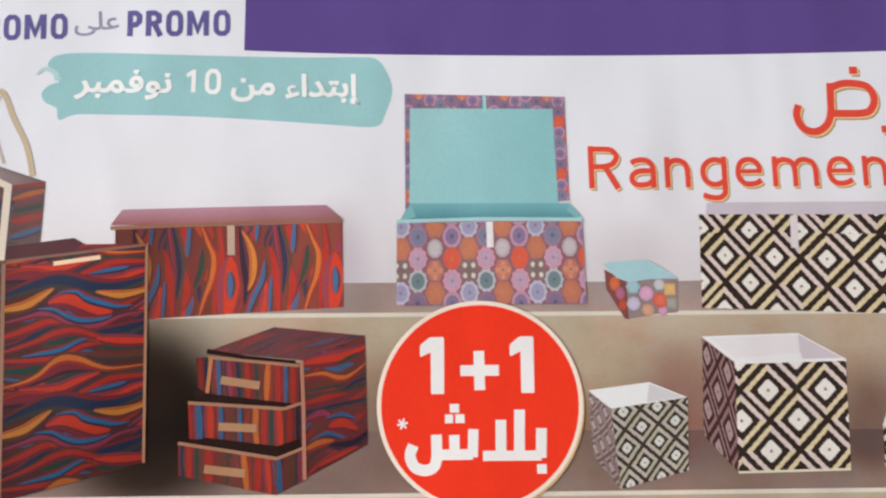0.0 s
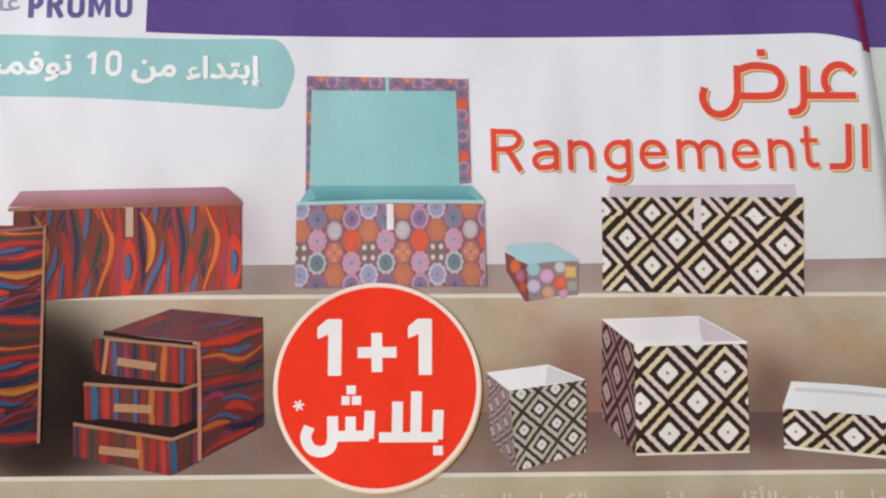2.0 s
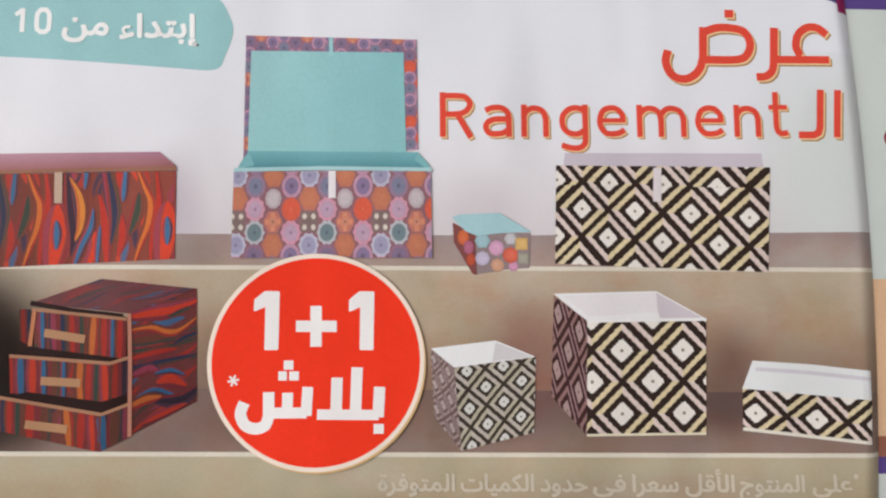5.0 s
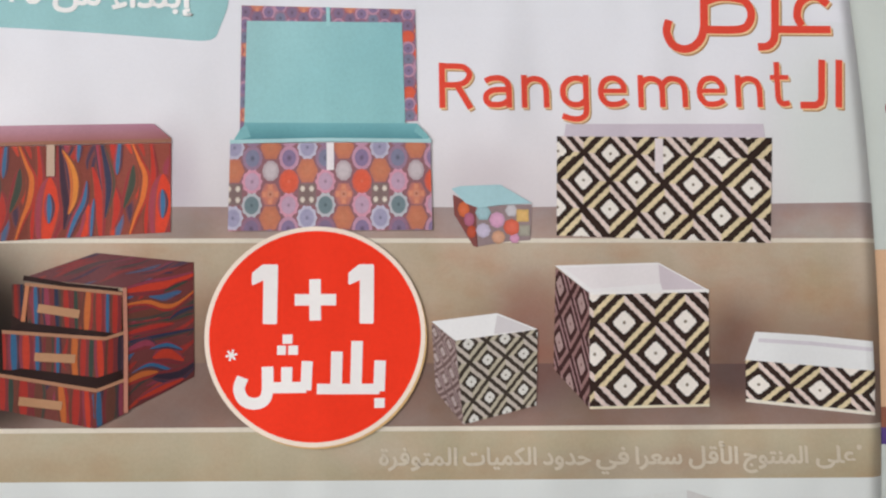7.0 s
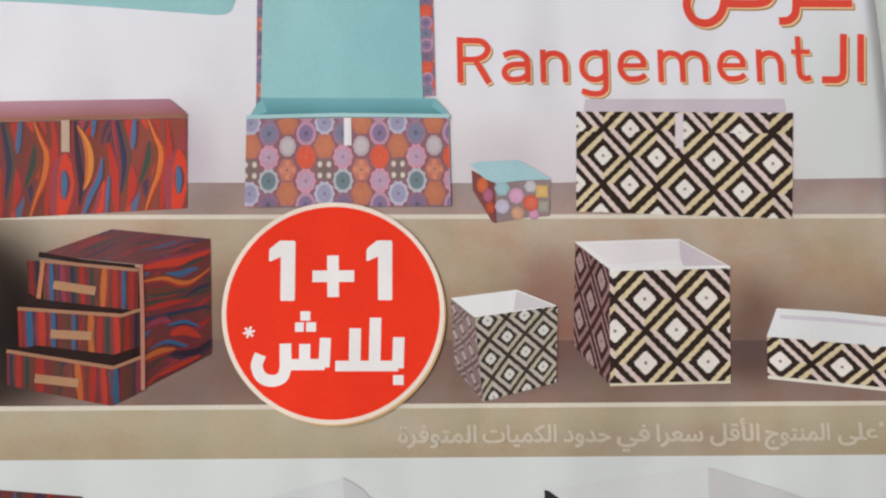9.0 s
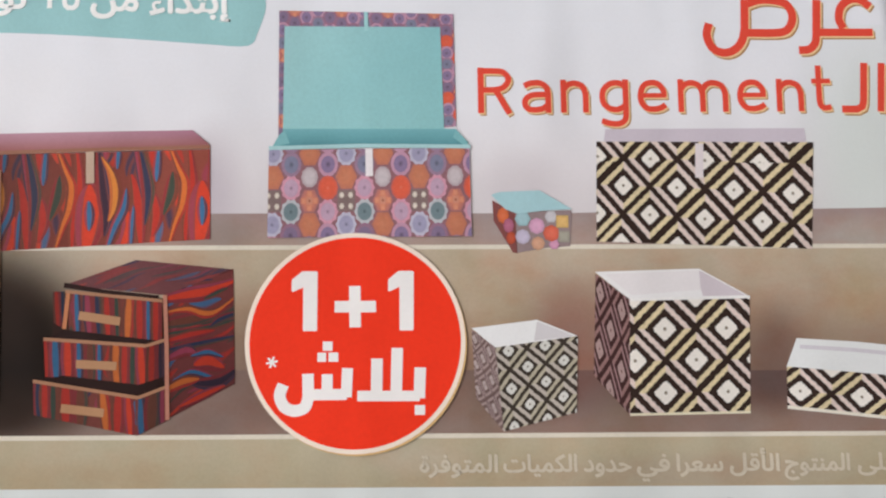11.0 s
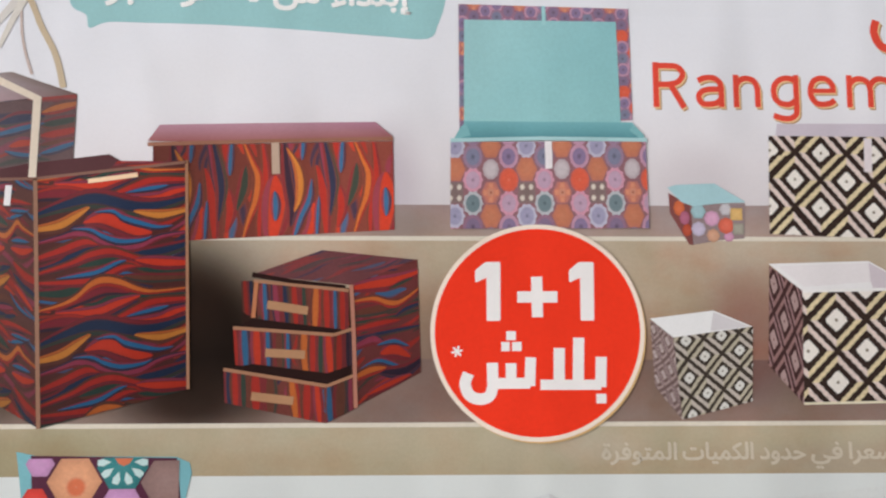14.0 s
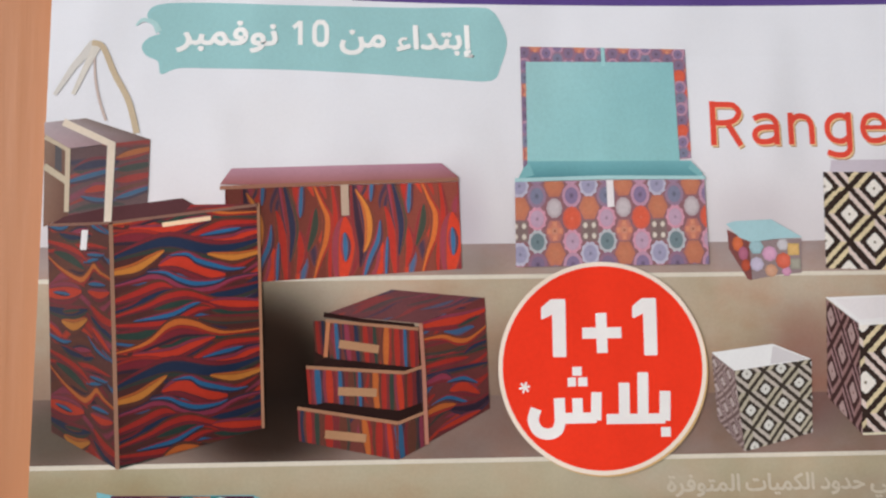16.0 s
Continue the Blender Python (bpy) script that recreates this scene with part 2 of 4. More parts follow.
def clip(poly, x0=0.0, y0=0.0, x1=1.0, y1=1.0):
    for axis, lim, sign in ((0, x0, 1), (0, x1, -1), (1, y0, 1), (1, y1, -1)):
        out = []
        for i, b in enumerate(poly):
            a = poly[i - 1]
            da, db = (a[axis] - lim) * sign, (b[axis] - lim) * sign
            if (da < 0) != (db < 0):
                t = da / (da - db)
                out.append(tuple(p + (q - p) * t for p, q in zip(a, b)))
            if db >= 0:
                out.append(b)
        poly = out
        if not poly:
            return []
    return poly


def quad_map(tl, tr, br, bl):
    """Unit square (u to the right, v down) to a printed face."""
    def to(p):
        u, v = p[:2]
        return tuple((tl[k] * (1 - u) + tr[k] * u) * (1 - v) + (bl[k] * (1 - u) + br[k] * u) * v for k in (0, 1))
    return to


def ribbon(points, w0, w1=None):
    """A stroke along points as one run of quads, tapering from w0 to w1."""
    w1 = w0 if w1 is None else w1
    n = len(points)
    left, right = [], []
    for i, p in enumerate(points):
        a, b = points[max(0, i - 1)], points[min(n - 1, i + 1)]
        dx, dy = b[0] - a[0], b[1] - a[1]
        k = math.hypot(dx, dy) or 1
        if 0 < i < n - 1:
            e, g = (p[0] - a[0], p[1] - a[1]), (b[0] - p[0], b[1] - p[1])
            c = (e[0] * g[0] + e[1] * g[1]) / ((math.hypot(*e) * math.hypot(*g)) or 1)
            k *= max(0.5, math.sqrt(max(0, (1 + c) / 2)))
        w = (w0 + (w1 - w0) * i / (n - 1)) / 2
        left.append((p[0] - dy / k * w, p[1] + dx / k * w))
        right.append((p[0] + dy / k * w, p[1] - dx / k * w))
    return [[left[i], left[i + 1], right[i + 1], right[i]] for i in range(n - 1)]


def smooth_line(points, per=6):
    """A rounded curve through points."""
    out = []
    for i in range(len(points) - 1):
        p0, p1, p2, p3 = points[max(0, i - 1)], points[i], points[i + 1], points[min(len(points) - 1, i + 2)]
        for s in range(per):
            t = s / per
            out.append(tuple(0.5 * (2 * p1[k] + (p2[k] - p0[k]) * t + (2 * p0[k] - 5 * p1[k] + 4 * p2[k] - p3[k]) * t * t + (3 * p1[k] - p0[k] - 3 * p2[k] + p3[k]) * t ** 3) for k in (0, 1)))
    return out + [points[-1]]


def disc(cx, cy, r, n=6, turn=0.0, squash=1.0):
    return [(cx + r * math.cos(2 * math.pi * i / n + turn), cy + r * squash * math.sin(2 * math.pi * i / n + turn)) for i in range(n)]


def lettering(name, body, material, parent, layer, p0, p1, tall, em=0.7, bold=0.0, shift=(0, 0), label="", spread=((0, 0),)):
    """Words set in the built-in font along the base line p0-p1; tall: the height in mm of em of the font's size."""
    cu = bpy.data.curves.new(name, "FONT")
    cu.body, cu.offset, cu.resolution_u, cu.fill_mode = body, bold, 4, "FRONT"
    tmp = new(name, cu)
    bpy.context.view_layer.update()
    me = bpy.data.meshes.new_from_object(tmp.evaluated_get(bpy.context.evaluated_depsgraph_get()))
    bpy.data.objects.remove(tmp)
    xs = [v.co.x for v in me.vertices]
    lo, wide = min(xs), max(xs) - min(xs)
    ax, ay = p1[0] - p0[0], p1[1] - p0[1]
    k = math.hypot(ax, ay)
    island = list(range(len(me.vertices)))

    def root(i):
        while island[i] != i:
            i = island[i]
        return i

    for e in me.edges:
        a, b = root(e.vertices[0]), root(e.vertices[1])
        island[max(a, b)] = min(a, b)
    rank = {r: k for k, r in enumerate(sorted({root(i) for i in range(len(me.vertices))}))}
    verts, faces = [], []
    for n, (sx, sy) in enumerate(spread):
        base = len(verts)
        for v in me.vertices:
            raised = layer + 0.015 * rank[root(v.index)] + 0.3 * n
            s, h = (v.co.x - lo) / wide, v.co.y * tall / em
            verts.append(on_page((p0[0] + ax * s - ay / k * h + shift[0] + sx, p0[1] + ay * s + ax / k * h + shift[1] + sy), raised))
        faces += [tuple(base + i for i in f.vertices) for f in me.polygons]
    made = bpy.data.meshes.new(name)
    made.from_pydata(verts, [], faces)
    made.materials.append(material)
    bpy.data.meshes.remove(me)
    ob = new(name, made)
    ob.parent = parent
    return tagged(ob, label)


def arabic(*words):
    """Words given as letter forms in reading order, set right to left."""
    return " ".join("".join(chr(0xFE00 + c) if c > 0x39 else chr(c) for c in (w if w[0] < 0x3A else w[::-1])) for w in reversed(words))


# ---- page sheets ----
# Paper tone graded along y: cool white at the top, greyer towards the bottom.
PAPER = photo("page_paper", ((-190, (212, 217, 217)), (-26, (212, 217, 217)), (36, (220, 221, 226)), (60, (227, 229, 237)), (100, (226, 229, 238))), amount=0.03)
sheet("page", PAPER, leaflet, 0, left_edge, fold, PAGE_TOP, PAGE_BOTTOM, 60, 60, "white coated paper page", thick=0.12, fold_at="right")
sheet("page_stack", PAPER, leaflet, -8, lambda y: left_edge(y) + 0.6, lambda y: fold(y) - 7, PAGE_TOP - 1, PAGE_BOTTOM + 1, 30, 30, "further pages under the open one", thick=3.9)
sheet("facing_stack", PAPER, leaflet, -8, lambda y: fold(y) + 6, lambda y: 299.0, PAGE_TOP - 1, PAGE_BOTTOM + 1, 30, 30, "further pages under the opposite one", thick=2.2)
FACING = photo("facing_paper", ((-190, (206, 214, 212)), (80, (208, 216, 212)), (100, (214, 220, 218))), amount=0.03)
sheet("facing_page", FACING, leaflet, 0, fold, lambda y: 300.0, PAGE_TOP, PAGE_BOTTOM, 90, 40, "opposite white page beyond the fold", thick=0.12, fold_at="left")

# ---- header ----
PURPLE = ink((92, 72, 138), 0.14)
sheet("purple_band", PURPLE, leaflet, 1, -44.6, fold, PAGE_TOP - 0.5, lambda x: 67.5 + 0.00022 * max(0, x + 10) ** 2 + 0.0006 * min(0, x + 15) ** 2 if x < 86 else 69.5 - 3.0 * ((x - 86) / 13) ** 2, 60, 8, "solid purple printed band", fold_at="right")
sheet("magenta_edge", ink((150, 30, 90)), leaflet, 2, lambda y: fold(y) - 2.5, fold, PAGE_TOP - 0.5, 66.0, 8, 12, "thin magenta strip along the fold")
sheet("purple_band", PURPLE, leaflet, 1, fold, lambda y: 295.0, PAGE_TOP - 0.5, 67.3, 50, 8, "solid purple printed band", fold_at="left")
HEAD_INK = ink((98, 92, 150), 0.5)
lettering("ala_word", arabic((0xCB, 0xE0, 0xF0)), ink((150, 150, 175)), leaflet, 1, (-76.9, 71.7), (-68.5, 72.1), 3.6, 0.714, 0.01)

# ---- date badge ----
date_badge = polys("date_badge", ink((152, 197, 201), 0.12), leaflet, 1, [smooth_line([(-80.8, 63.3), (-81.4, 65.1), (-79.2, 66.8), (-71.6, 67.2), (-58.8, 67), (-45.9, 66.8), (-32.9, 66.7), (-22, 66.9), (-18.9, 66.4), (-17.1, 63.9), (-16, 60.3), (-17.3, 55.7), (-19.1, 53), (-26.2, 53.2), (-37, 53.9), (-47.7, 54.5), (-58.3, 54.9), (-68.9, 55), (-75.7, 55), (-78.8, 53.9), (-79.4, 56.2), (-81.5, 57.3), (-82.3, 59), (-81.1, 60.6), (-79.1, 61.3)], 4)], "pale turquoise brush-stroke label")
polys("brush_tip", ink((176, 212, 214), 0.12), date_badge, 2, ribbon(smooth_line([(-83.3, 62.8), (-82.1, 63.9), (-80.2, 63.3), (-79.3, 61.7)]), 0.4, 1.2))
DATE_INK = ink((240, 244, 246), 0.04)
lettering("date_word", arabic((0x87, 0x91, 0x98, 0xAA, 0x8D, 0x80)), DATE_INK, date_badge, 2, (-36.5, 58.9), (-22.2, 59), 4.3, 0.714, 0.012, spread=((-0.13, 0.1), (0.13, 0.1), (0, -0.13)))
lettering("date_word", arabic((0xE3, 0xE6)), DATE_INK, date_badge, 2, (-46.8, 59.3), (-38.6, 59.2), 4.3, 0.714, 0.012, spread=((-0.13, 0.1), (0.13, 0.1), (0, -0.13)))
lettering("date_word", arabic((0xE7, 0xEE, 0xD3, 0xE4, 0x92, 0xAE)), DATE_INK, date_badge, 2, (-76.2, 59.5), (-58.2, 59.5), 4.3, 0.714, 0.012, spread=((-0.13, 0.1), (0.13, 0.1), (0, -0.13)))

# ---- headline ----
RED_INK, GLOW_INK, EDGE_INK = ink((224, 78, 62), 0.1), ink((250, 206, 160), 0.06), ink((176, 132, 84), 0.1)


def strokes(name, lines, parent, layer, material, shift=(0, 0), label="", grow=0.0):
    shapes = []
    for pts, w, kind in lines:
        pts = [(x + shift[0], y + shift[1]) for x, y in pts]
        shapes += ribbon(smooth_line(pts) if kind else pts, w + grow)
    return polys(name, material, parent, layer, shapes, label, 0.004, True)


def drawn(name, lines, parent, layer, material, p0, p1, x0, x1, width, shift=(0, 0), label=""):
    """Letters drawn with an even pen over a base line; p0, p1: where x0 and x1 of the lines' own units lie."""
    ax, ay = (p1[0] - p0[0]) / (x1 - x0), (p1[1] - p0[1]) / (x1 - x0)
    unit = math.hypot(ax, ay)
    mapped = [([(p0[0] + ax * (x - x0) - ay * y, p0[1] + ay * (x - x0) + ax * y) for x, y in pts], w * width * unit, kind) for pts, w, kind in lines]
    return strokes(name, mapped, parent, layer, material, shift, label)


def letter_n(x):
    return [([(x + 12, 0), (x + 12, 98)], 1, 0), ([(x + 12, 66), (x + 26, 82), (x + 48, 87), (x + 72, 77), (x + 81, 52)], 1, 1), ([(x + 81, 60), (x + 81, 0)], 1, 0)]


def letter_e(x):
    return [([(x + 14, 50), (x + 94, 50)], 0.8, 0), ([(x + 85, 44), (x + 84, 66), (x + 68, 84), (x + 44, 88), (x + 22, 78), (x + 12, 52), (x + 16, 28), (x + 32, 12), (x + 54, 9), (x + 76, 13), (x + 90, 22)], 1, 1)]


RANGEMENT = [[([(78, 0), (78, 143)], 1.05, 0), ([(78, 132), (120, 132), (148, 128), (164, 106), (150, 82), (122, 73), (78, 73)], 1, 1), ([(122, 76), (166, -2)], 1.05, 0)]]
RANGEMENT += [[([(212, 80), (234, 88), (262, 88), (282, 74), (286, 50)], 1, 1), ([(286, 60), (286, 0)], 1, 0), ([(286, 54), (240, 53), (218, 42), (214, 26), (224, 12), (246, 9), (270, 13), (287, 26)], 1, 1)]]
RANGEMENT += [letter_n(322), [([(528, 78), (504, 88), (478, 84), (460, 68), (455, 48), (460, 26), (478, 12), (504, 9), (528, 22)], 1, 1), ([(528, 98), (528, -8)], 1, 0), ([(528, 2), (525, -22), (508, -35), (480, -35), (452, -26)], 1, 1)]]
RANGEMENT += [letter_e(563), letter_n(690)[:2] + [([(771, 60), (771, 0)], 1, 0), ([(771, 66), (785, 82), (806, 87), (833, 77), (843, 52)], 1, 1), ([(843, 60), (843, 0)], 1, 0)]]
RANGEMENT += [letter_e(878), letter_n(1003), [([(1143, 138), (1143, 28)], 1, 0), ([(1143, 36), (1147, 18), (1160, 10), (1180, 13)], 1, 1), ([(1120, 91), (1180, 91)], 0.85, 0)]]
rangement_word = new("rangement_word")
rangement_word.parent = leaflet
for place, glyph in enumerate(RANGEMENT):
    if place:
        glyph = [([(x, y * 1.06 if y > 0 else y) for x, y in pts], w, kind) for pts, w, kind in glyph]
    for piece, ink_, up, move in (("letter_edge", EDGE_INK, 1, (0.45, -0.45)), ("letter_glow", GLOW_INK, 2, (0.26, -0.26)), ("letter", RED_INK, 3, (0, 0))):
        drawn(piece, glyph, rangement_word, up, ink_, (21.9, 40.9), (87.1, 41.6), 66, 1180, 18, move)

RING = ((0, 30), (1, 37), (6, 43), (15, 43), (20, 37), (21, 30), (21, 16), (20, 9), (15, 4), (6, 4), (1, 9), (0, 16), (0, 30))
PROMO = [([(231, 0), (231, 47)], 1, 0), ([(231, 43), (241, 43), (247, 38), (247, 27), (241, 21), (231, 21)], 1, 0), ([(263, 0), (263, 47)], 1, 0), ([(263, 43), (274, 43), (281, 38), (281, 28), (274, 23), (263, 23)], 1, 0), ([(273, 23), (284, 0)], 1, 0),
         ([(298 + x, y) for x, y in RING], 0.95, 0), ([(335, 0), (335, 47)], 1, 0), ([(336, 46), (349, 10), (362, 46)], 0.9, 0), ([(364, 47), (364, 0)], 1, 0), ([(381 + x, y) for x, y in RING], 0.95, 0)]
for p0, p1 in (((-67.2, 70.6), (-47.4, 71)), ((-97.4, 69.3), (-78.2, 70))):
    drawn("promo_word", PROMO, leaflet, 1, HEAD_INK, p0, p1, 224, 406, 9.5, (0, 0), "violet heading letters")
TEN = [([(342, 0), (342, 42)], 1, 0), ([(330, 30), (342, 40)], 0.9, 0), ([(366 + x, y - 3) for x, y in RING], 1, 0)]
drawn("date_number", TEN, date_badge, 2, DATE_INK, (-55.2, 59.5), (-48.9, 59.5), 331, 390, 8)

OFFER = [([(64.8, 57.9), (64.3, 55.7), (65.3, 53.3), (67.4, 52.4), (69.4, 53), (70.8, 54.6), (71.4, 56.7)], 1.5, 1), ([(71.4, 56.3), (71.6, 62.5)], 1.5, 0),
         ([(71.6, 61.5), (74.2, 62.4), (77, 62.4), (79.4, 61.7), (80.5, 59.6), (79.9, 57.4), (77.9, 56.3), (71.5, 56.2)], 1.5, 1),
         ([(75.8, 65.2), (77.5, 65.2)], 1.5, 0),
         ([(81.5, 53), (83.4, 53.2), (84.6, 54.4), (84.9, 56.3)], 1.45, 1), ([(84.9, 55.7), (85.2, 62.6)], 1.5, 0), ([(85.1, 56.4), (95.6, 56.5)], 1.45, 0),
         ([(95.3, 61.4), (93.5, 62.7), (91.5, 62.7), (89.8, 61.3), (89.3, 59), (90.1, 57.2)], 1.5, 1)]
ARTICLE = [([(89.1, 42.0), (92.0, 42.0), (92.9, 42.5), (93.2, 43.4), (93.6, 50.7)], 1.3, 0), ([(96.9, 50.7), (96.4, 41.6)], 1.3, 0)]
for word, lines in (("offer_word", OFFER), ("article_word", ARTICLE)):
    strokes(word, lines, leaflet, 1, EDGE_INK, (0.55, -0.55), "dull gold edge of the letters")
    strokes(word, lines, leaflet, 2, GLOW_INK, (0.3, -0.3), "pale orange edge of the letters")
    strokes(word, lines, leaflet, 3, RED_INK, label="coral red headline letters")

# ---- printed photograph: wall, steps ----
print_l = left_edge
print_r = fold
wall_print = photo("printed_wall", ((22, (212, 206, 210)), (30, (222, 217, 222)), (42, (227, 227, 234)), (58, (227, 229, 237))),
                   ((-26, 26, 9, 16, (190, 180, 190), 0.8), (30, 27, 12, 10, (200, 192, 198), 0.6), (94, 34, 18, 34, (206, 213, 211), 0.85), (-60, 45, 16, 10, (226, 225, 230), 0.5)), 0.04)
sheet("printed_wall", wall_print, leaflet, 0.4, print_l, print_r, 58, 22.8, 50, 10, "white wall in the printed photograph", fold_at="right")
ledge_print = photo("printed_ledge", ((16, (174, 154, 146)), (23, (158, 144, 144))),
                    ((-24, 19, 10, 5, (148, 132, 128), 0.7), (28, 20, 12, 5, (162, 148, 146), 0.6), (92, 19, 12, 5, (176, 170, 168), 0.8)), 0.1, stain=0.9)
sheet("printed_ledge", ledge_print, leaflet, 0.6, print_l, print_r, lambda x: 22.8 + 0.016 * max(0, x - 35), 16.6, 50, 3, "grey-brown upper ledge in the printed photograph", fold_at="right")
riser_print = photo("printed_riser", ((-5, (138, 116, 102)), (4, (164, 144, 126)), (16.6, (188, 174, 156))),
                    ((-60, 1, 24, 22, (22, 12, 7), 1.0), (-57, -6, 24, 16, (26, 14, 8), 0.9), (-58, 0, 15, 15, (16, 8, 5), 0.9), (-62, 6, 16, 17, (36, 21, 12), 0.85), (-90, 5, 14, 14, (168, 158, 140), 0.5), (-15, -2, 12, 14, (128, 104, 92), 0.8), (38, 0, 11, 16, (140, 104, 94), 0.85), (76, -3, 11, 14, (136, 110, 96), 0.75), (74.5, -3, 9, 12, (108, 88, 84), 0.6), (20, 8, 16, 12, (186, 168, 144), 0.5), (91, 8, 9, 7, (186, 168, 140), 0.5)), 0.12, stain=0.9)
sheet("printed_riser", riser_print, leaflet, 0.6, print_l, print_r, 16.6, lambda x: -4.6 - 0.01 * x, 50, 6, "beige step front in the printed photograph", fold_at="right")
tread_print = photo("printed_tread", ((-17.6, (146, 126, 118)), (-5, (123, 103, 97))),
                    ((-57, -5, 26, 13, (20, 11, 7), 1.0), (-92, -9, 16, 9, (84, 72, 62), 0.9), (-26, -14, 12, 6, (124, 104, 98), 0.7), (36, -7, 17, 9, (112, 86, 82), 0.9), (74, -6, 14, 10, (108, 88, 84), 0.9), (74.5, -7, 9, 7, (92, 76, 76), 0.7), (-15, -9, 12, 8, (122, 98, 90), 0.8), (-97, -11, 10, 8, (92, 82, 72), 0.8), (-60, -11, 20, 10, (38, 25, 18), 0.9)), 0.12, stain=0.9)
sheet("printed_tread", tread_print, leaflet, 0.6, print_l, print_r, lambda x: -4.6 - 0.01 * x, lambda x: -15.8 - 0.0075 * x, 50, 4, "dark grey-brown lower step in the printed photograph", fold_at="right")
front_print = photo("printed_step_front", ((-27, (170, 158, 133)), (-17.6, (182, 172, 149))),
                    ((-88, -21, 32, 9, (154, 144, 114), 0.85), (-40, -23, 30, 5, (172, 160, 134), 0.7), (60, -23, 40, 5, (168, 152, 136), 0.6), (10, -20, 14, 4, (190, 180, 164), 0.5)), 0.12, stain=0.6)
sheet("printed_step_front", front_print, leaflet, 0.6, print_l, print_r, lambda x: -15.8 - 0.0075 * x, lambda x: -24.55 - 0.0108 * x, 50, 4, "beige lowest step front in the printed photograph", fold_at="right")
EDGE_LIGHT = ink((216, 208, 194), 0.2)
sheet("step_edge", EDGE_LIGHT, leaflet, 1, print_l, print_r, lambda x: 17.2, lambda x: 16.4, 50, 1, "bright edge of the step", fold_at="right")
sheet("step_edge", EDGE_LIGHT, leaflet, 1, print_l, print_r, lambda x: -15.5 - 0.0075 * x, lambda x: -16.3 - 0.0075 * x, 50, 1, "bright edge of the step", fold_at="right")

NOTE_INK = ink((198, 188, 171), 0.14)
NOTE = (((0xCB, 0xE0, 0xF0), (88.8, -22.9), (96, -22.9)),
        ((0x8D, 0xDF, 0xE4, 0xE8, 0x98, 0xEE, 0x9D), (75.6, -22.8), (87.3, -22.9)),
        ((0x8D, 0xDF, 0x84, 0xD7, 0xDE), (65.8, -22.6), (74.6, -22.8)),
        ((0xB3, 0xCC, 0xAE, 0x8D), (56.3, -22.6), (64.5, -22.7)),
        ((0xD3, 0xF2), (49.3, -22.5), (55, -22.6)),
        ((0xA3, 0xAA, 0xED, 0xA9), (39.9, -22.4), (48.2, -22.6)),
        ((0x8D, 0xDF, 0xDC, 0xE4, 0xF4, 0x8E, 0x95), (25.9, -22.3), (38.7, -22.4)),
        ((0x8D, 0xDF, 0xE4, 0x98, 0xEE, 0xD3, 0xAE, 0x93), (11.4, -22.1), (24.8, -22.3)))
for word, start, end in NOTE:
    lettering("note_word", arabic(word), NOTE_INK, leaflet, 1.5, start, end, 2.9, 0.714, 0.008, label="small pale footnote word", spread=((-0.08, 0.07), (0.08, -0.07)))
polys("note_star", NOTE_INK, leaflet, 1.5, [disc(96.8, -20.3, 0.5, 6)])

# ---- patterns ----
def diamonds(name, face, parent, layer, inks, pitch, origin, vrange=(0.0, 1.0), urange=(0.0, 1.0), label="", rings=(0.87, 0.65, 0.4), teeth=9, bow=0.0, lean=0.0):
    """Nested lozenges with knit, stepped edges on a dark ground; inks: ground, pale ring, centre, dot; rings: outer and inner edge of the pale ring, edge of the centre. Each lozenge is a piece of its own."""
    to = quad_map(*face)
    (u0, u1), (v0, v1) = urange, vrange
    polys("pattern_ground", inks[0], parent, layer, [[to(p) for p in ((u0, v0), (u1, v0), (u1, v1), (u0, v1))]], label)
    pu, pv = pitch
    rng = random.Random(int(pu * 1000))
    corners = ((1, 0), (0, 1), (-1, 0), (0, -1))

    def bent(p):
        w = p[0] - origin[0]
        return (p[0] + bow * w * w, p[1] + lean * w)

    def side(cu, cv, a, b, r):
        """One lozenge side from corner a to b, stepping in and out like stitches."""
        out = []
        for k in range(teeth + 1):
            s = k / teeth
            bite = 0 if k in (0, teeth) else (0.017 if k % 2 else -0.017) + rng.uniform(-0.009, 0.009)
            out.append(bent((cu + (a[0] * (1 - s) + b[0] * s) * (r + bite) * pu / 2, cv + (a[1] * (1 - s) + b[1] * s) * (r + bite) * pv / 2)))
        return out

    for i in range(-6, 7):
        for j in range(-6, 7):
            for o in (0, 0.5):
                cu, cv = origin[0] + (i + o) * pu + rng.uniform(-0.006, 0.006), origin[1] + (j + o) * pv + rng.uniform(-0.006, 0.006)
                if not (u0 - pu < cu < u1 + pu / 2 and v0 - pv / 2 < cv < v1 + pv / 2):
                    continue
                shapes, core = [], []
                for q in range(4):
                    a, b = corners[q], corners[(q + 1) % 4]
                    ring = side(cu, cv, a, b, rings[0]) + side(cu, cv, b, a, rings[1])
                    shapes.append((clip(ring, u0, v0, u1, v1), 0 if q % 2 == 0 else 3))
                    core += side(cu, cv, a, b, rings[2])[1:-1]
                shapes.append((clip(core, u0, v0, u1, v1), 1))
                shapes.append((clip([bent(p) for p in disc(cu, cv, 0.03 * pu, 6, 0, pv / pu)], u0, v0, u1, v1), 2))
                shapes = [([to(p) for p in poly], index) for poly, index in shapes if len(poly) > 2]
                if shapes:
                    polys(name, list(inks[1:]), parent, layer + 0.5, shapes, "", 0.012)


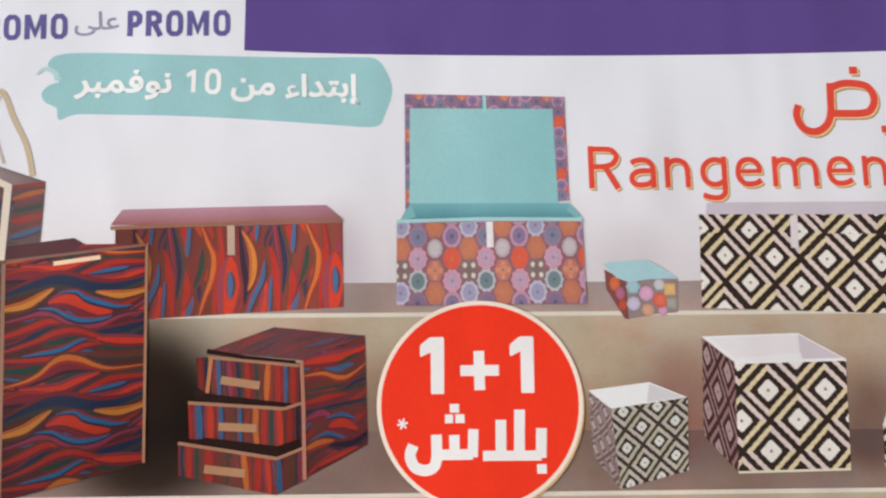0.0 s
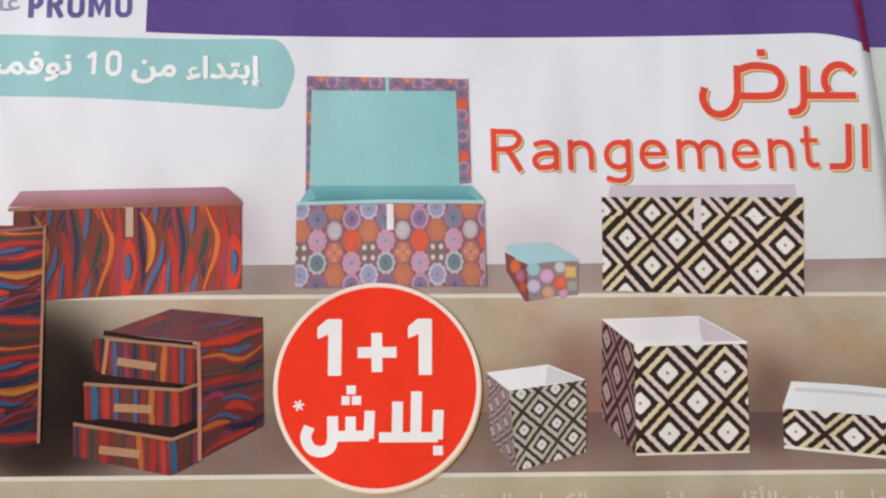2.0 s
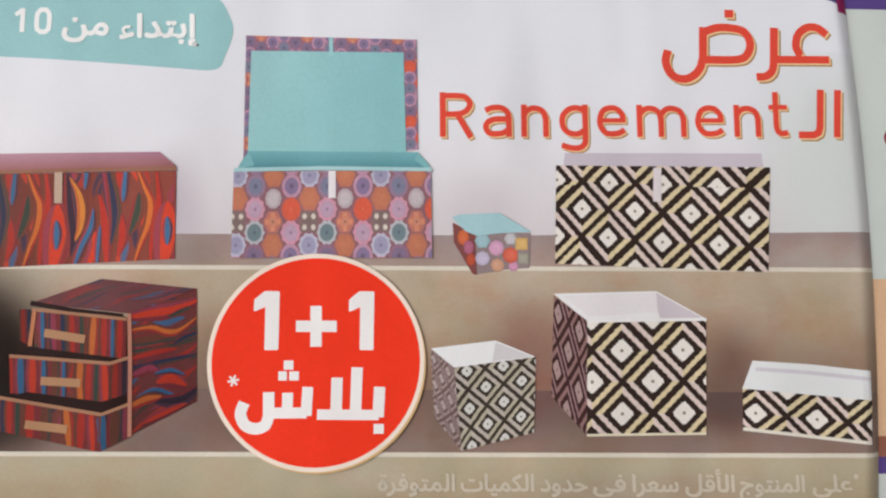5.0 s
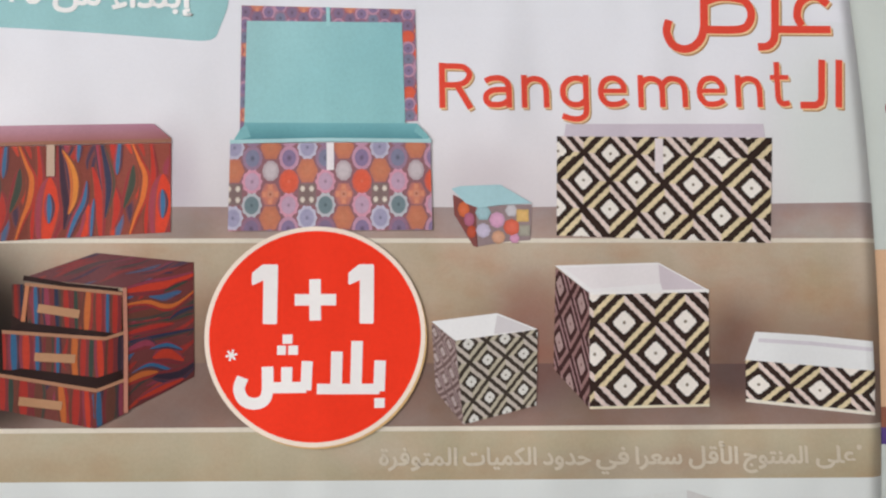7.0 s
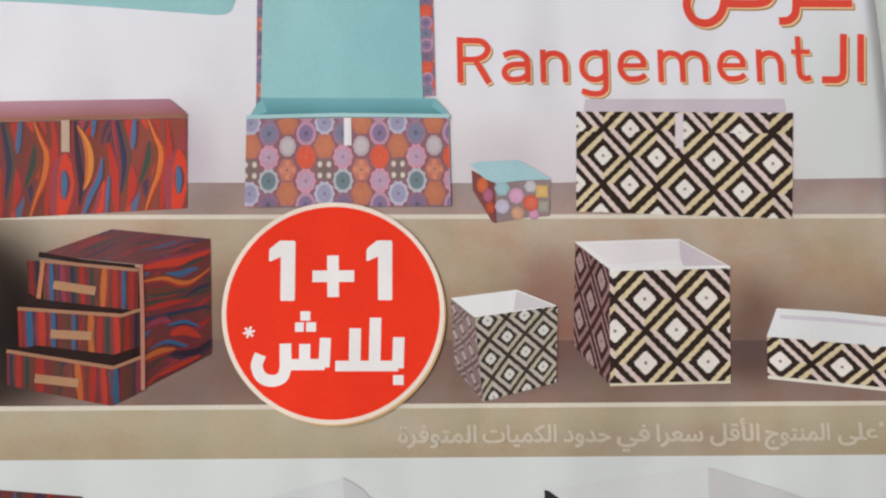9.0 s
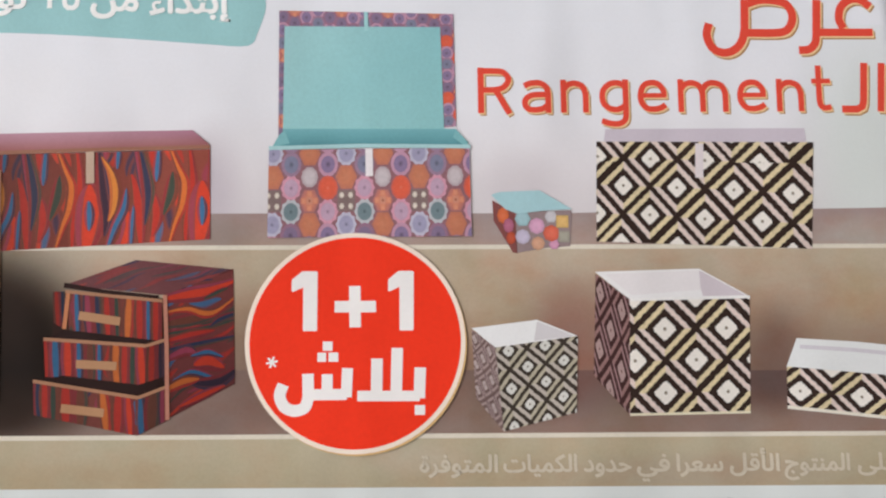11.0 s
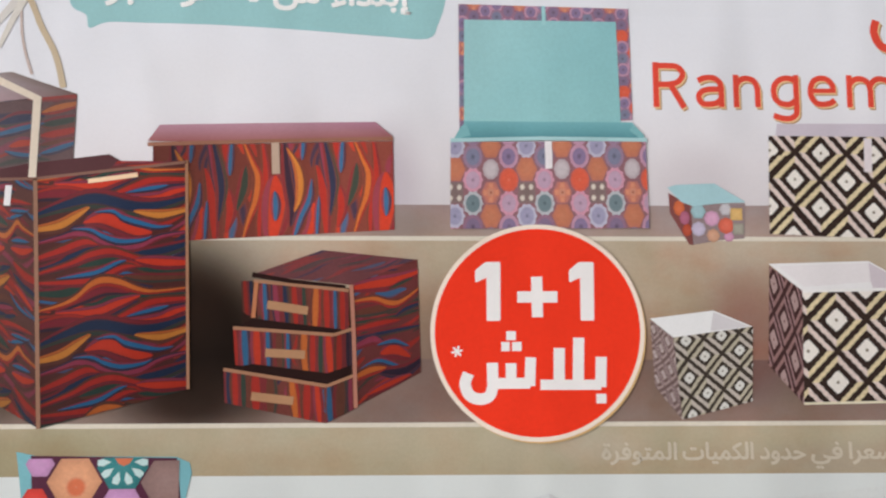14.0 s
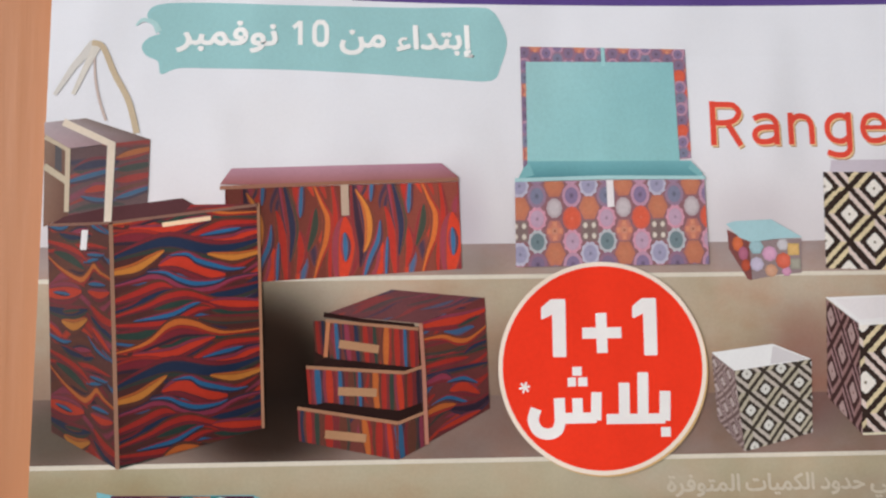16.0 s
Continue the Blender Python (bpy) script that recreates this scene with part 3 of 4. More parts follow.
WAVE_COLOURS = ((190, 48, 40), (220, 62, 40), (138, 40, 54), (34, 50, 82), (44, 112, 164), (46, 70, 62), (160, 60, 88), (222, 116, 52), (110, 62, 48), (44, 36, 58), (226, 142, 60))


# thin strokes that go with each broad one: how far off, how thick, and which colour beside which
STREAKS = ((1.15, 0.3, (2, 2, 9, 5, 3, 8, 2, 0, 5, 3, 8)), (-1.15, 0.24, (8, 6, 0, 2, 6, 2, 3, 8, 2, 2, 7)))


def waves(name, face, parent, layer, tone=1.0, vertical=False, seed=1, period=0.42, count=30, marks=(), fat=1.0, mist=(0, 0, 0), haze=0.0, bend=0.034, ground=(120, 58, 58), shade=None):
    """Long swelling brush strokes in hot and cool colours that nest in one another and fade into their ground, repeating down the face."""
    tint = lambda c: lin(tuple((v * (1 - haze) + w * haze) * tone for v, w in zip(c, mist)))
    colours, base = [tint(c) for c in WAVE_COLOURS], tint(ground)
    to = quad_map(*face)
    flip = (lambda p: (p[1], p[0])) if vertical else (lambda p: p[:2])
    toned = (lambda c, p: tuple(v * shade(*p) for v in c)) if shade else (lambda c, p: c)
    square = ((0, 0), (1, 0), (1, 1), (0, 1))
    tones("pattern_ground", parent, layer, [([to(p) for p in square], [toned(base, p) for p in square])])
    rng = random.Random(seed)
    shapes, order = [], itertools.count()

    def flow(u, v):
        return v + bend * math.cos(7.2 * u + 0.9 * math.sin(2 * math.pi * v / period + seed)) + 0.3 * bend * math.sin(13 * u + 2 * math.pi * v / period)

    def stroke(mid, th, index, full=0.86):
        """A stroke that swells in its middle and runs out at both ends; its edges blend into the ground."""
        n = len(mid) - 1
        swell = [th * math.sin(math.pi * (i + 0.3) / (n + 0.6)) ** 0.75 for i in range(n + 1)]
        c = colours[index]
        level = next(order)
        for lo, hi, w_lo, w_hi in ((-1.45, -0.4, 0.25, full), (-0.4, 0.4, full, full), (0.4, 1.45, full, 0.25)):
            for i in range(n):
                (u0, v0), (u1, v1), s0, s1 = mid[i], mid[i + 1], swell[i], swell[i + 1]
                poly = clip([(u0, v0 + lo * s0, w_lo), (u1, v1 + lo * s1, w_lo), (u1, v1 + hi * s1, w_hi), (u0, v0 + hi * s0, w_hi)])
                if len(poly) > 2:
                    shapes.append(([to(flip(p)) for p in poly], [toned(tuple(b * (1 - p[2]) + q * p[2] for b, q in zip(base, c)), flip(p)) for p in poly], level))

    rows = []
    for k in range(count):
        u0, ln = rng.uniform(-0.45, 0.9), rng.uniform(0.35, 0.8)
        rows.append((u0, ln, (k + rng.uniform(-0.3, 0.3)) / count * period, rng.uniform(0.009, 0.022) * fat, rng.choice((0, 0, 0, 1, 1, 2, 3, 3, 4, 4, 5, 5, 6, 6, 8, 9))))
    rng.shuffle(rows)
    for rep in range(-1, int(1 / period) + 2):
        for u0, ln, v, th, idx in rows:
            v += rep * period
            stroke([(u0 + ln * i / 8, flow(u0 + ln * i / 8, v) + 0.4 * th * math.sin(math.pi * i / 4)) for i in range(9)], th, idx)
    for rep in range(-1, int(1 / period) + 2):
        for pts, th, idx in marks:
            path = smooth_line([(u, v + rep * period) for u, v in pts], 4)
            stroke(path, th, idx, 1.0)
            for away, thin, beside in STREAKS:
                stroke([(u, v + away * th * math.sin(math.pi * (i + 0.5) / len(path))) for i, (u, v) in enumerate(path)], max(thin * th, 0.003), beside[idx], 0.85)
    return tagged(tones(name, parent, layer + 0.4, shapes, "", 0.003), kind="stuff")


# body and rim colour, and kind of rosette
HEX_COLOURS = (((200, 124, 90), (190, 118, 96)), ((226, 96, 68), (206, 98, 84)), ((190, 162, 186), (212, 154, 174)), ((126, 112, 142), (146, 112, 136)), ((204, 198, 202), (180, 166, 172)), ((108, 134, 140), (186, 194, 200)),
               ((134, 120, 156), (192, 150, 174)), ((208, 130, 106), (214, 150, 124)), ((158, 160, 190), (190, 192, 212)), ((122, 130, 156), (150, 126, 150)), ((120, 106, 102), (130, 112, 110)))
HEX_COLUMNS = ((8, 0, 10, 8, 2), (9, 2, 5, 3, 0), (0, 4, 7, 0, 9), (6, 1, 2, 6, 4))


LIFT = itertools.cycle([0.03 * k for k in range(9)])


def rosette(name, parent, layer, to, cu, cv, ru, rv, c, kind, sides=6, box=(0.0, 0.0, 1.0, 1.0), rim=None):
    """A hexagon flower printed as one piece: a heart, a body and an even or scalloped rim; some carry dots or a star."""
    body, edge = lin(c), lin(rim or tuple(v * 0.9 for v in c))
    pale, heart = lin(tuple(v * 0.8 + 44 for v in c)), lin(tuple(v * 0.72 for v in c))
    blend = lambda a, b, k: tuple(p * (1 - k) + q * k for p, q in zip(a, b))

    def rings(x, y, n, centre, steps, turn=0.0):
        """Rings of faces round a centre; steps: radius, colour, depth of the scallops."""
        shapes, inner = [], None
        for r, colour, bite in steps:
            outer = [(x + r * (1 - bite * (i % 2)) * ru * math.cos(2 * math.pi * i / n + turn), y + r * (1 - bite * (i % 2)) * rv * math.sin(2 * math.pi * i / n + turn), *colour) for i in range(n)]
            for i in range(n):
                poly = clip([inner[i - 1], outer[i - 1], outer[i], inner[i]] if inner else [(x, y, *centre), outer[i - 1], outer[i]], *box)
                if len(poly) > 2:
                    shapes.append(([to(p) for p in poly], [p[2:] for p in poly]))
            inner = outer
        return shapes

    plain = {"scallop": (20, heart, ((0.2, body, 0), (0.66, body, 0), (0.76, edge, 0), (1.04, edge, 0.13))),
             "ring": (12, heart, ((0.3, body, 0), (0.66, body, 0), (0.74, edge, 0), (1.0, edge, 0))),
             "glow": (12, pale, ((0.16, body, 0), (0.7, body, 0), (1.0, edge, 0))),
             "checker": (4, body, ((1.2, edge, 0),)),
             "star": (6, lin((150, 80, 62)), ((0.2, edge, 0), (0.55, body, 0), (1.0, lin((178, 116, 114)), 0))),
             "plain": (sides, blend(body, pale, 0.25), ((0.6, body, 0), (1.08, edge, 0)))}[kind]
    n, centre, steps = plain
    layer += next(LIFT)
    shapes = rings(cu, cv, n, centre, steps, 0.785 if n == 4 else 0.0)
    if not shapes:
        return
    flower = tones(name, parent, layer, shapes, "", 0.0, weld=True)
    dots = {"checker": (0.785, 0.62, 0.27, 6, (222, 214, 204), (190, 176, 166)), "star": (0.0, 0.56, 0.34, 4, (216, 152, 126), (208, 132, 106))}.get(kind)
    for k in range(4 if dots else 0):
        turn, away, r, m, c0, c1 = dots
        a = math.pi * k / 2 + turn
        shapes = rings(cu + away * ru * math.cos(a), cv + away * rv * math.sin(a), m, lin(c0), ((r, lin(c1), 0),), 0.785 if m == 4 else 0.0)
        if shapes:
            tones("dot", parent, layer + 0.35, shapes, "", 0.0, weld=True)
    return flower


HEX_KINDS = ("plain", "glow", "scallop", "ring", "plain", "scallop", "ring", "star", "scallop", "ring", "checker")


def hexagons(face, parent, layer, cols, rows, size, ground, seed=0, u_start=0.022, v_start=0.05, table=None):
    """Rosette hexagons in columns; size: half width and half height in face units."""
    to = quad_map(*face)
    polys("pattern_ground", ground, parent, layer, [[to(p) for p in ((0, 0), (1, 0), (1, 1), (0, 1))]])
    du, dv = 1 / cols, 1 / rows
    for i in range(int(cols) + 2):
        for j in range(-1, int(rows) + 2):
            cu, cv = u_start + i * du, v_start + j * dv + (0.46 * dv if i % 2 else 0)
            c = (table or HEX_COLUMNS)[(i + seed) % 4][j % 5 if rows > 5 else min(max(j, 0), 4)]
            k = 0.78 if c == 4 else 1.0
            body, rim = (tuple(0.87 * v + 0.13 * w for v, w in zip(q, (156, 112, 124))) for q in HEX_COLOURS[c])
            rosette("hexagon", parent, layer + 0.5, to, cu, cv, size[0] * k, size[1] * k, body, HEX_KINDS[c], 10 if c == 4 else 6, rim=rim)


def picture(name, label):
    """A printed object in the photograph: a part of the leaflet that holds its printed pieces."""
    ob = new(name)
    ob.parent = leaflet
    return tagged(ob, label)


def flat(name, colour, parent, layer, *outlines, amount=0.16, label=""):
    return polys(name, ink(colour, amount), parent, layer, list(outlines), label)


def line(name, colour, parent, layer, pts, w, w1=None, curved=False):
    return polys(name, ink(colour, 0.14), parent, layer, ribbon(smooth_line(pts) if curved else pts, w, w1), "", 0.0, True)


def graded(name, parent, layer, outline, colours, label=""):
    """A printed face whose tone runs from corner to corner."""
    return tones(name, parent, layer, [(list(outline), [lin(c) for c in colours])], label, material=SMOOTH_PRINT)


TAN = (164, 120, 94)

# ---- shoulder bag picture ----
bag = picture("printed_bag", "striped lunch bag with tan straps, printed")
graded("bag_top", bag, 2, [(-98.9, 45), (-91.7, 45.8), (-80.5, 42), (-87, 41.1), (-94.4, 40.3), (-98.8, 42.7)], [(178, 164, 170), (134, 120, 116), (108, 88, 84), (164, 136, 142), (172, 146, 152), (174, 158, 164)])
BAG_MARKS = ((((0.05, 0.32), (0.3, 0.28), (0.62, 0.28)), 0.08, 3), (((0.58, 0.22), (0.8, 0.17), (1.12, 0.13)), 0.06, 7), (((0.58, 0.4), (0.8, 0.4), (1.12, 0.36)), 0.07, 5),
             (((0.58, 0.56), (0.8, 0.56), (1.12, 0.52)), 0.08, 0), (((-0.1, 0.5), (0.3, 0.43), (0.62, 0.38)), 0.05, 4), (((0.2, 0.66), (0.35, 0.64), (0.55, 0.66)), 0.07, 1),
             (((0.58, 0.7), (0.8, 0.68), (1.1, 0.64)), 0.05, 8), (((0.58, 0.82), (0.8, 0.78), (1.12, 0.7)), 0.05, 4), (((0.15, 0.72), (0.35, 0.8), (0.6, 0.85)), 0.04, 4))
waves("bag_front", ((-94.4, 40.4), (-80.5, 42), (-80.8, 30.1), (-94.4, 28)), bag, 2, 0.88, seed=5, period=2.0, count=20, fat=2.2, mist=(132, 112, 114), haze=0.42, ground=(100, 76, 78), marks=BAG_MARKS)
graded("bag_side", bag, 2, [(-98.8, 42.7), (-94.4, 40.4), (-94.4, 28.2), (-98.6, 26.4)], [(140, 118, 106), (116, 88, 78), (104, 72, 62), (132, 100, 86)])
flat("bag_pocket", (92, 88, 92), bag, 2.6, [(-96.9, 40.9), (-95.8, 40.5), (-95.7, 36.1), (-96.9, 36.8)])
line("strap", (222, 208, 192), bag, 3.6, [(-95.6, 45.1), (-87.2, 41.1), (-87.6, 26.9)], 1.3)
line("strap", (196, 180, 158), bag, 3.4, [(-98.7, 42.4), (-94.7, 40.1), (-94.7, 29)], 0.8)
line("strap", (196, 182, 160), bag, 3.2, [(-98.7, 37.2), (-94.7, 34.4)], 1.1)
line("handle", (208, 204, 200), bag, 2.2, [(-90.6, 59.6), (-94.2, 55), (-97.3, 50)], 1.6, 0.7)
line("handle", (214, 209, 202), bag, 2.4, [(-90.1, 59), (-92, 55), (-94.1, 50.1)], 1.5, 0.7)
line("handle", (196, 178, 152), bag, 2.6, [(-91, 59.6), (-89.1, 58.8), (-87, 54), (-84.4, 48.9), (-82.9, 43.1)], 1.0, 1.1, True)
line("handle", (198, 180, 174), bag, 2.2, [(-90.6, 58.8), (-90.3, 53.2), (-89.5, 49.1), (-88.3, 45.4)], 0.4, 0.5, True)

# ---- laundry bin picture ----
laundry = picture("printed_bin", "tall laundry bin with red and blue waves, printed")
BIN_DARK_UPPER = ((((-0.12, 0.168), (0.17, 0.124), (0.39, 0.111), (0.65, 0.167), (0.84, 0.171), (1.12, 0.139)), 0.031, 3),
        (((-0.12, 0.376), (0.12, 0.369), (0.24, 0.338), (0.39, 0.324), (0.57, 0.347)), 0.024, 3),
        (((0.57, 0.359), (0.76, 0.374), (0.91, 0.370), (1.12, 0.346)), 0.021, 3),
        (((0.27, 0.387), (0.42, 0.381), (0.57, 0.377)), 0.017, 5))
BIN_DARK_LOWER = ((((0.66, 0.434), (0.79, 0.456), (1.12, 0.486)), 0.015, 5),
        (((0.57, 0.455), (0.76, 0.486), (1.12, 0.519)), 0.014, 8),
        (((-0.12, 0.452), (0.16, 0.485), (0.29, 0.470), (0.35, 0.464)), 0.024, 5),
        (((0.27, 0.538), (0.38, 0.551), (0.49, 0.535), (0.61, 0.543), (0.83, 0.568), (1.12, 0.584)), 0.015, 5),
        (((-0.12, 0.569), (0.20, 0.586), (0.34, 0.599), (0.49, 0.588), (0.60, 0.577)), 0.012, 5))
BIN_DARK = BIN_DARK_UPPER + BIN_DARK_LOWER
BIN_RED_UPPER = ((((-0.12, 0.272), (0.14, 0.255), (0.27, 0.248), (0.39, 0.282), (0.54, 0.326), (0.68, 0.339), (0.83, 0.312), (1.12, 0.310)), 0.017, 6),
        (((-0.12, 0.339), (0.14, 0.310), (0.31, 0.287), (0.40, 0.306)), 0.019, 0),
        (((-0.12, 0.398), (0.20, 0.370), (0.35, 0.344), (0.50, 0.344), (0.68, 0.393), (0.87, 0.421)), 0.017, 0),
        (((0.65, 0.397), (0.83, 0.427), (1.12, 0.461)), 0.021, 1),
        (((-0.12, 0.412), (0.20, 0.443), (0.38, 0.447), (0.57, 0.418), (0.66, 0.424)), 0.017, 0))
BIN_RED_LOWER = ((((0.12, 0.554), (0.31, 0.518), (0.45, 0.501), (0.61, 0.531)), 0.019, 2),
        (((0.12, 0.559), (0.38, 0.585), (0.53, 0.568), (0.68, 0.552)), 0.021, 1),
        (((0.45, 0.642), (0.64, 0.607), (0.79, 0.589), (1.12, 0.613)), 0.019, 0),
        (((-0.12, 0.608), (0.12, 0.599), (0.30, 0.619), (0.45, 0.642)), 0.024, 2),
        (((0.41, 0.632), (0.60, 0.661), (0.79, 0.673), (0.91, 0.651), (1.12, 0.639)), 0.021, 1))
BIN_RED = BIN_RED_UPPER + BIN_RED_LOWER
BIN_BRIGHT_UPPER = ((((0.31, 0.206), (0.43, 0.199), (0.55, 0.230), (0.66, 0.272), (0.76, 0.289)), 0.039, 1),
        (((0.38, 0.168), (0.50, 0.173), (0.57, 0.207), (0.69, 0.242), (0.80, 0.268), (0.90, 0.271)), 0.014, 4),
        (((0.23, 0.225), (0.35, 0.238), (0.44, 0.275), (0.55, 0.306), (0.69, 0.314), (0.76, 0.304)), 0.013, 4),
        (((0.13, 0.420), (0.27, 0.422), (0.40, 0.420), (0.53, 0.395), (0.59, 0.391)), 0.012, 4))
BIN_BRIGHT_LOWER = ((((0.59, 0.629), (0.70, 0.624), (0.81, 0.621), (0.87, 0.618)), 0.011, 4),
        (((-0.12, 0.208), (0.13, 0.208), (0.25, 0.181), (0.35, 0.146)), 0.021, 10),
        (((0.64, 0.186), (0.76, 0.212), (0.87, 0.220), (1.12, 0.201)), 0.018, 10),
        (((-0.12, 0.540), (0.12, 0.532), (0.25, 0.512), (0.35, 0.469), (0.44, 0.458), (0.55, 0.480), (0.66, 0.520), (0.79, 0.546), (1.12, 0.559)), 0.018, 7))
BIN_BRIGHT = BIN_BRIGHT_UPPER + BIN_BRIGHT_LOWER
SIDE_DARK_UPPER = ((((0.09, 0.130), (0.34, 0.158), (0.57, 0.201)), 0.027, 5),
        (((0.18, 0.042), (0.35, 0.060), (0.53, 0.060)), 0.017, 3),
        (((-0.12, 0.406), (0.30, 0.408), (0.60, 0.378)), 0.024, 3),
        (((0.21, 0.408), (0.47, 0.386)), 0.010, 5),
        (((0.64, 0.403), (0.82, 0.451), (1.12, 0.499)), 0.017, 3),
        (((0.24, 0.618), (0.46, 0.608), (0.68, 0.580)), 0.017, 3))
SIDE_DARK_LOWER = ((((-0.12, 0.070), (0.26, 0.101), (0.48, 0.129), (0.61, 0.165)), 0.018, 0),
        (((-0.12, 0.337), (0.22, 0.324), (0.51, 0.302)), 0.039, 1),
        (((0.61, 0.298), (0.78, 0.308), (0.95, 0.291)), 0.020, 1),
        (((-0.12, 0.462), (0.10, 0.507), (0.20, 0.525)), 0.020, 1),
        (((0.64, 0.356), (0.82, 0.405), (1.12, 0.427)), 0.024, 0),
        (((0.66, 0.454), (0.78, 0.490), (0.94, 0.540)), 0.018, 1))
SIDE_DARK = SIDE_DARK_UPPER + SIDE_DARK_LOWER
SIDE_BRIGHT_UPPER = ((((0.25, 0.593), (0.46, 0.564), (0.64, 0.554)), 0.015, 6),
        (((-0.12, 0.659), (0.25, 0.649), (0.59, 0.623), (0.93, 0.636)), 0.015, 0),
        (((0.61, 0.135), (0.87, 0.136)), 0.010, 4),
        (((0.07, 0.324), (0.22, 0.322), (0.33, 0.324)), 0.009, 4),
        (((0.62, 0.265), (0.73, 0.261), (0.89, 0.262)), 0.011, 4))
SIDE_BRIGHT_LOWER = ((((-0.12, 0.516), (0.17, 0.547), (0.34, 0.536)), 0.011, 4),
        (((0.59, 0.492), (0.72, 0.541), (0.93, 0.574)), 0.010, 4),
        (((0.55, 0.701), (0.71, 0.687), (0.89, 0.659)), 0.011, 4),
        (((-0.12, 0.112), (0.17, 0.202), (0.48, 0.250), (0.61, 0.225), (0.71, 0.185), (0.82, 0.211), (1.12, 0.252)), 0.017, 7),
        (((0.19, 0.456), (0.38, 0.468), (0.59, 0.422)), 0.024, 10))
SIDE_BRIGHT = SIDE_BRIGHT_UPPER + SIDE_BRIGHT_LOWER
flat("bin_inside", (84, 48, 52), laundry, 3, [(-97.7, 26.6), (-95.1, 28.2), (-88.5, 29.6), (-74.7, 31.4), (-72.3, 30), (-61.3, 30.3), (-69.3, 28.2), (-86.9, 26.9)])
waves("bin_inner_lining", ((-73.2, 30.2), (-61.4, 30.3), (-62.6, 29.1), (-76, 27.2)), laundry, 3.4, 0.85, seed=8, count=12, fat=3, period=0.9)
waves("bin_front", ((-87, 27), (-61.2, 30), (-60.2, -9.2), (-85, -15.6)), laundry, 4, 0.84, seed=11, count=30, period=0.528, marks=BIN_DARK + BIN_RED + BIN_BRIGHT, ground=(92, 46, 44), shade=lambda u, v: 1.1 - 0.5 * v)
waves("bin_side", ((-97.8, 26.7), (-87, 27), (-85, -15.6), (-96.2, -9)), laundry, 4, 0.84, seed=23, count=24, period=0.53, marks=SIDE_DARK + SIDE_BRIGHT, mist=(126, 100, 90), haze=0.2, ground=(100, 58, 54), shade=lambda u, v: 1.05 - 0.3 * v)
line("seam", (150, 112, 92), laundry, 6, [(-87, 27), (-85, -15.6)], 0.7)
line("seam", TAN, laundry, 6, [(-61.4, 30.4), (-60.3, -9.2)], 0.5)
line("rim", (132, 96, 84), laundry, 6, [(-97.7, 26.7), (-87, 27), (-61.4, 30.1)], 0.5)
line("handle_strip", (240, 206, 172), laundry, 6, [(-78.1, 26.6), (-69.7, 27.8)], 0.8)
line("tag", (228, 226, 228), laundry, 6, [(-91.4, 25.8), (-91.6, 22.3)], 1.1)

# ---- long striped chest picture ----
striped = picture("printed_striped_chest", "long lidded chest with vertical flame stripes, printed")
CHEST_WARM_UPPER = ((((0.24, 0.382), (0.47, 0.375), (0.71, 0.345)), 0.021, 5),
        (((-0.12, 0.446), (0.24, 0.463), (0.48, 0.461), (0.84, 0.437), (1.12, 0.438)), 0.016, 0),
        (((0.35, 0.505), (0.67, 0.512), (1.12, 0.488)), 0.045, 1),
        (((0.62, 0.649), (0.81, 0.671), (1.12, 0.624)), 0.023, 1))
CHEST_WARM_LOWER = ((((0.25, 0.676), (0.44, 0.698), (0.75, 0.708), (1.12, 0.717)), 0.021, 0),
        (((0.45, 0.765), (0.70, 0.780), (0.94, 0.761)), 0.019, 0),
        (((-0.12, 0.752), (0.20, 0.767)), 0.016, 0),
        (((-0.12, 0.685), (0.26, 0.712), (0.54, 0.726)), 0.011, 6),
        (((-0.12, 0.358), (0.18, 0.404), (0.36, 0.431), (0.60, 0.422), (0.81, 0.392), (1.12, 0.356)), 0.015, 7))
CHEST_WARM = CHEST_WARM_UPPER + CHEST_WARM_LOWER
CHEST_COOL_UPPER = ((((-0.12, 0.539), (0.37, 0.558), (0.68, 0.574), (0.91, 0.565)), 0.021, 9),
        (((-0.12, 0.702), (0.26, 0.735), (0.51, 0.745), (0.81, 0.731)), 0.019, 3),
        (((0.52, 0.502), (0.67, 0.505), (0.84, 0.504)), 0.015, 4),
        (((0.40, 0.655), (0.62, 0.644), (0.83, 0.607), (1.12, 0.569)), 0.015, 4))
CHEST_COOL_LOWER = ((((0.59, 0.685), (0.78, 0.679), (1.12, 0.672)), 0.009, 4),
        (((-0.12, 0.790), (0.20, 0.781), (0.34, 0.778)), 0.012, 4),
        (((-0.12, 0.625), (0.19, 0.617)), 0.011, 4),
        (((0.05, 0.553), (0.22, 0.592), (0.41, 0.610), (0.62, 0.604), (0.75, 0.583)), 0.016, 10))
CHEST_COOL = CHEST_COOL_UPPER + CHEST_COOL_LOWER
waves("chest_front", ((-67.3, 33), (-25.4, 34.2), (-25.1, 18.3), (-66.9, 16)), striped, 2, 1.02, True, seed=31, period=0.463, count=16, fat=0.7, bend=0.02, mist=(150, 88, 72), haze=0.2,
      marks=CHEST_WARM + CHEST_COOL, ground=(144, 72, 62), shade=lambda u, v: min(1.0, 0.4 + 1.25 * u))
graded("chest_lid", striped, 4, [(-68.2, 33.8), (-66.2, 36.7), (-47.4, 37.2), (-47.3, 33.7)], [(150, 92, 92), (178, 136, 152), (184, 142, 158), (156, 96, 94)], "faded rose lid")
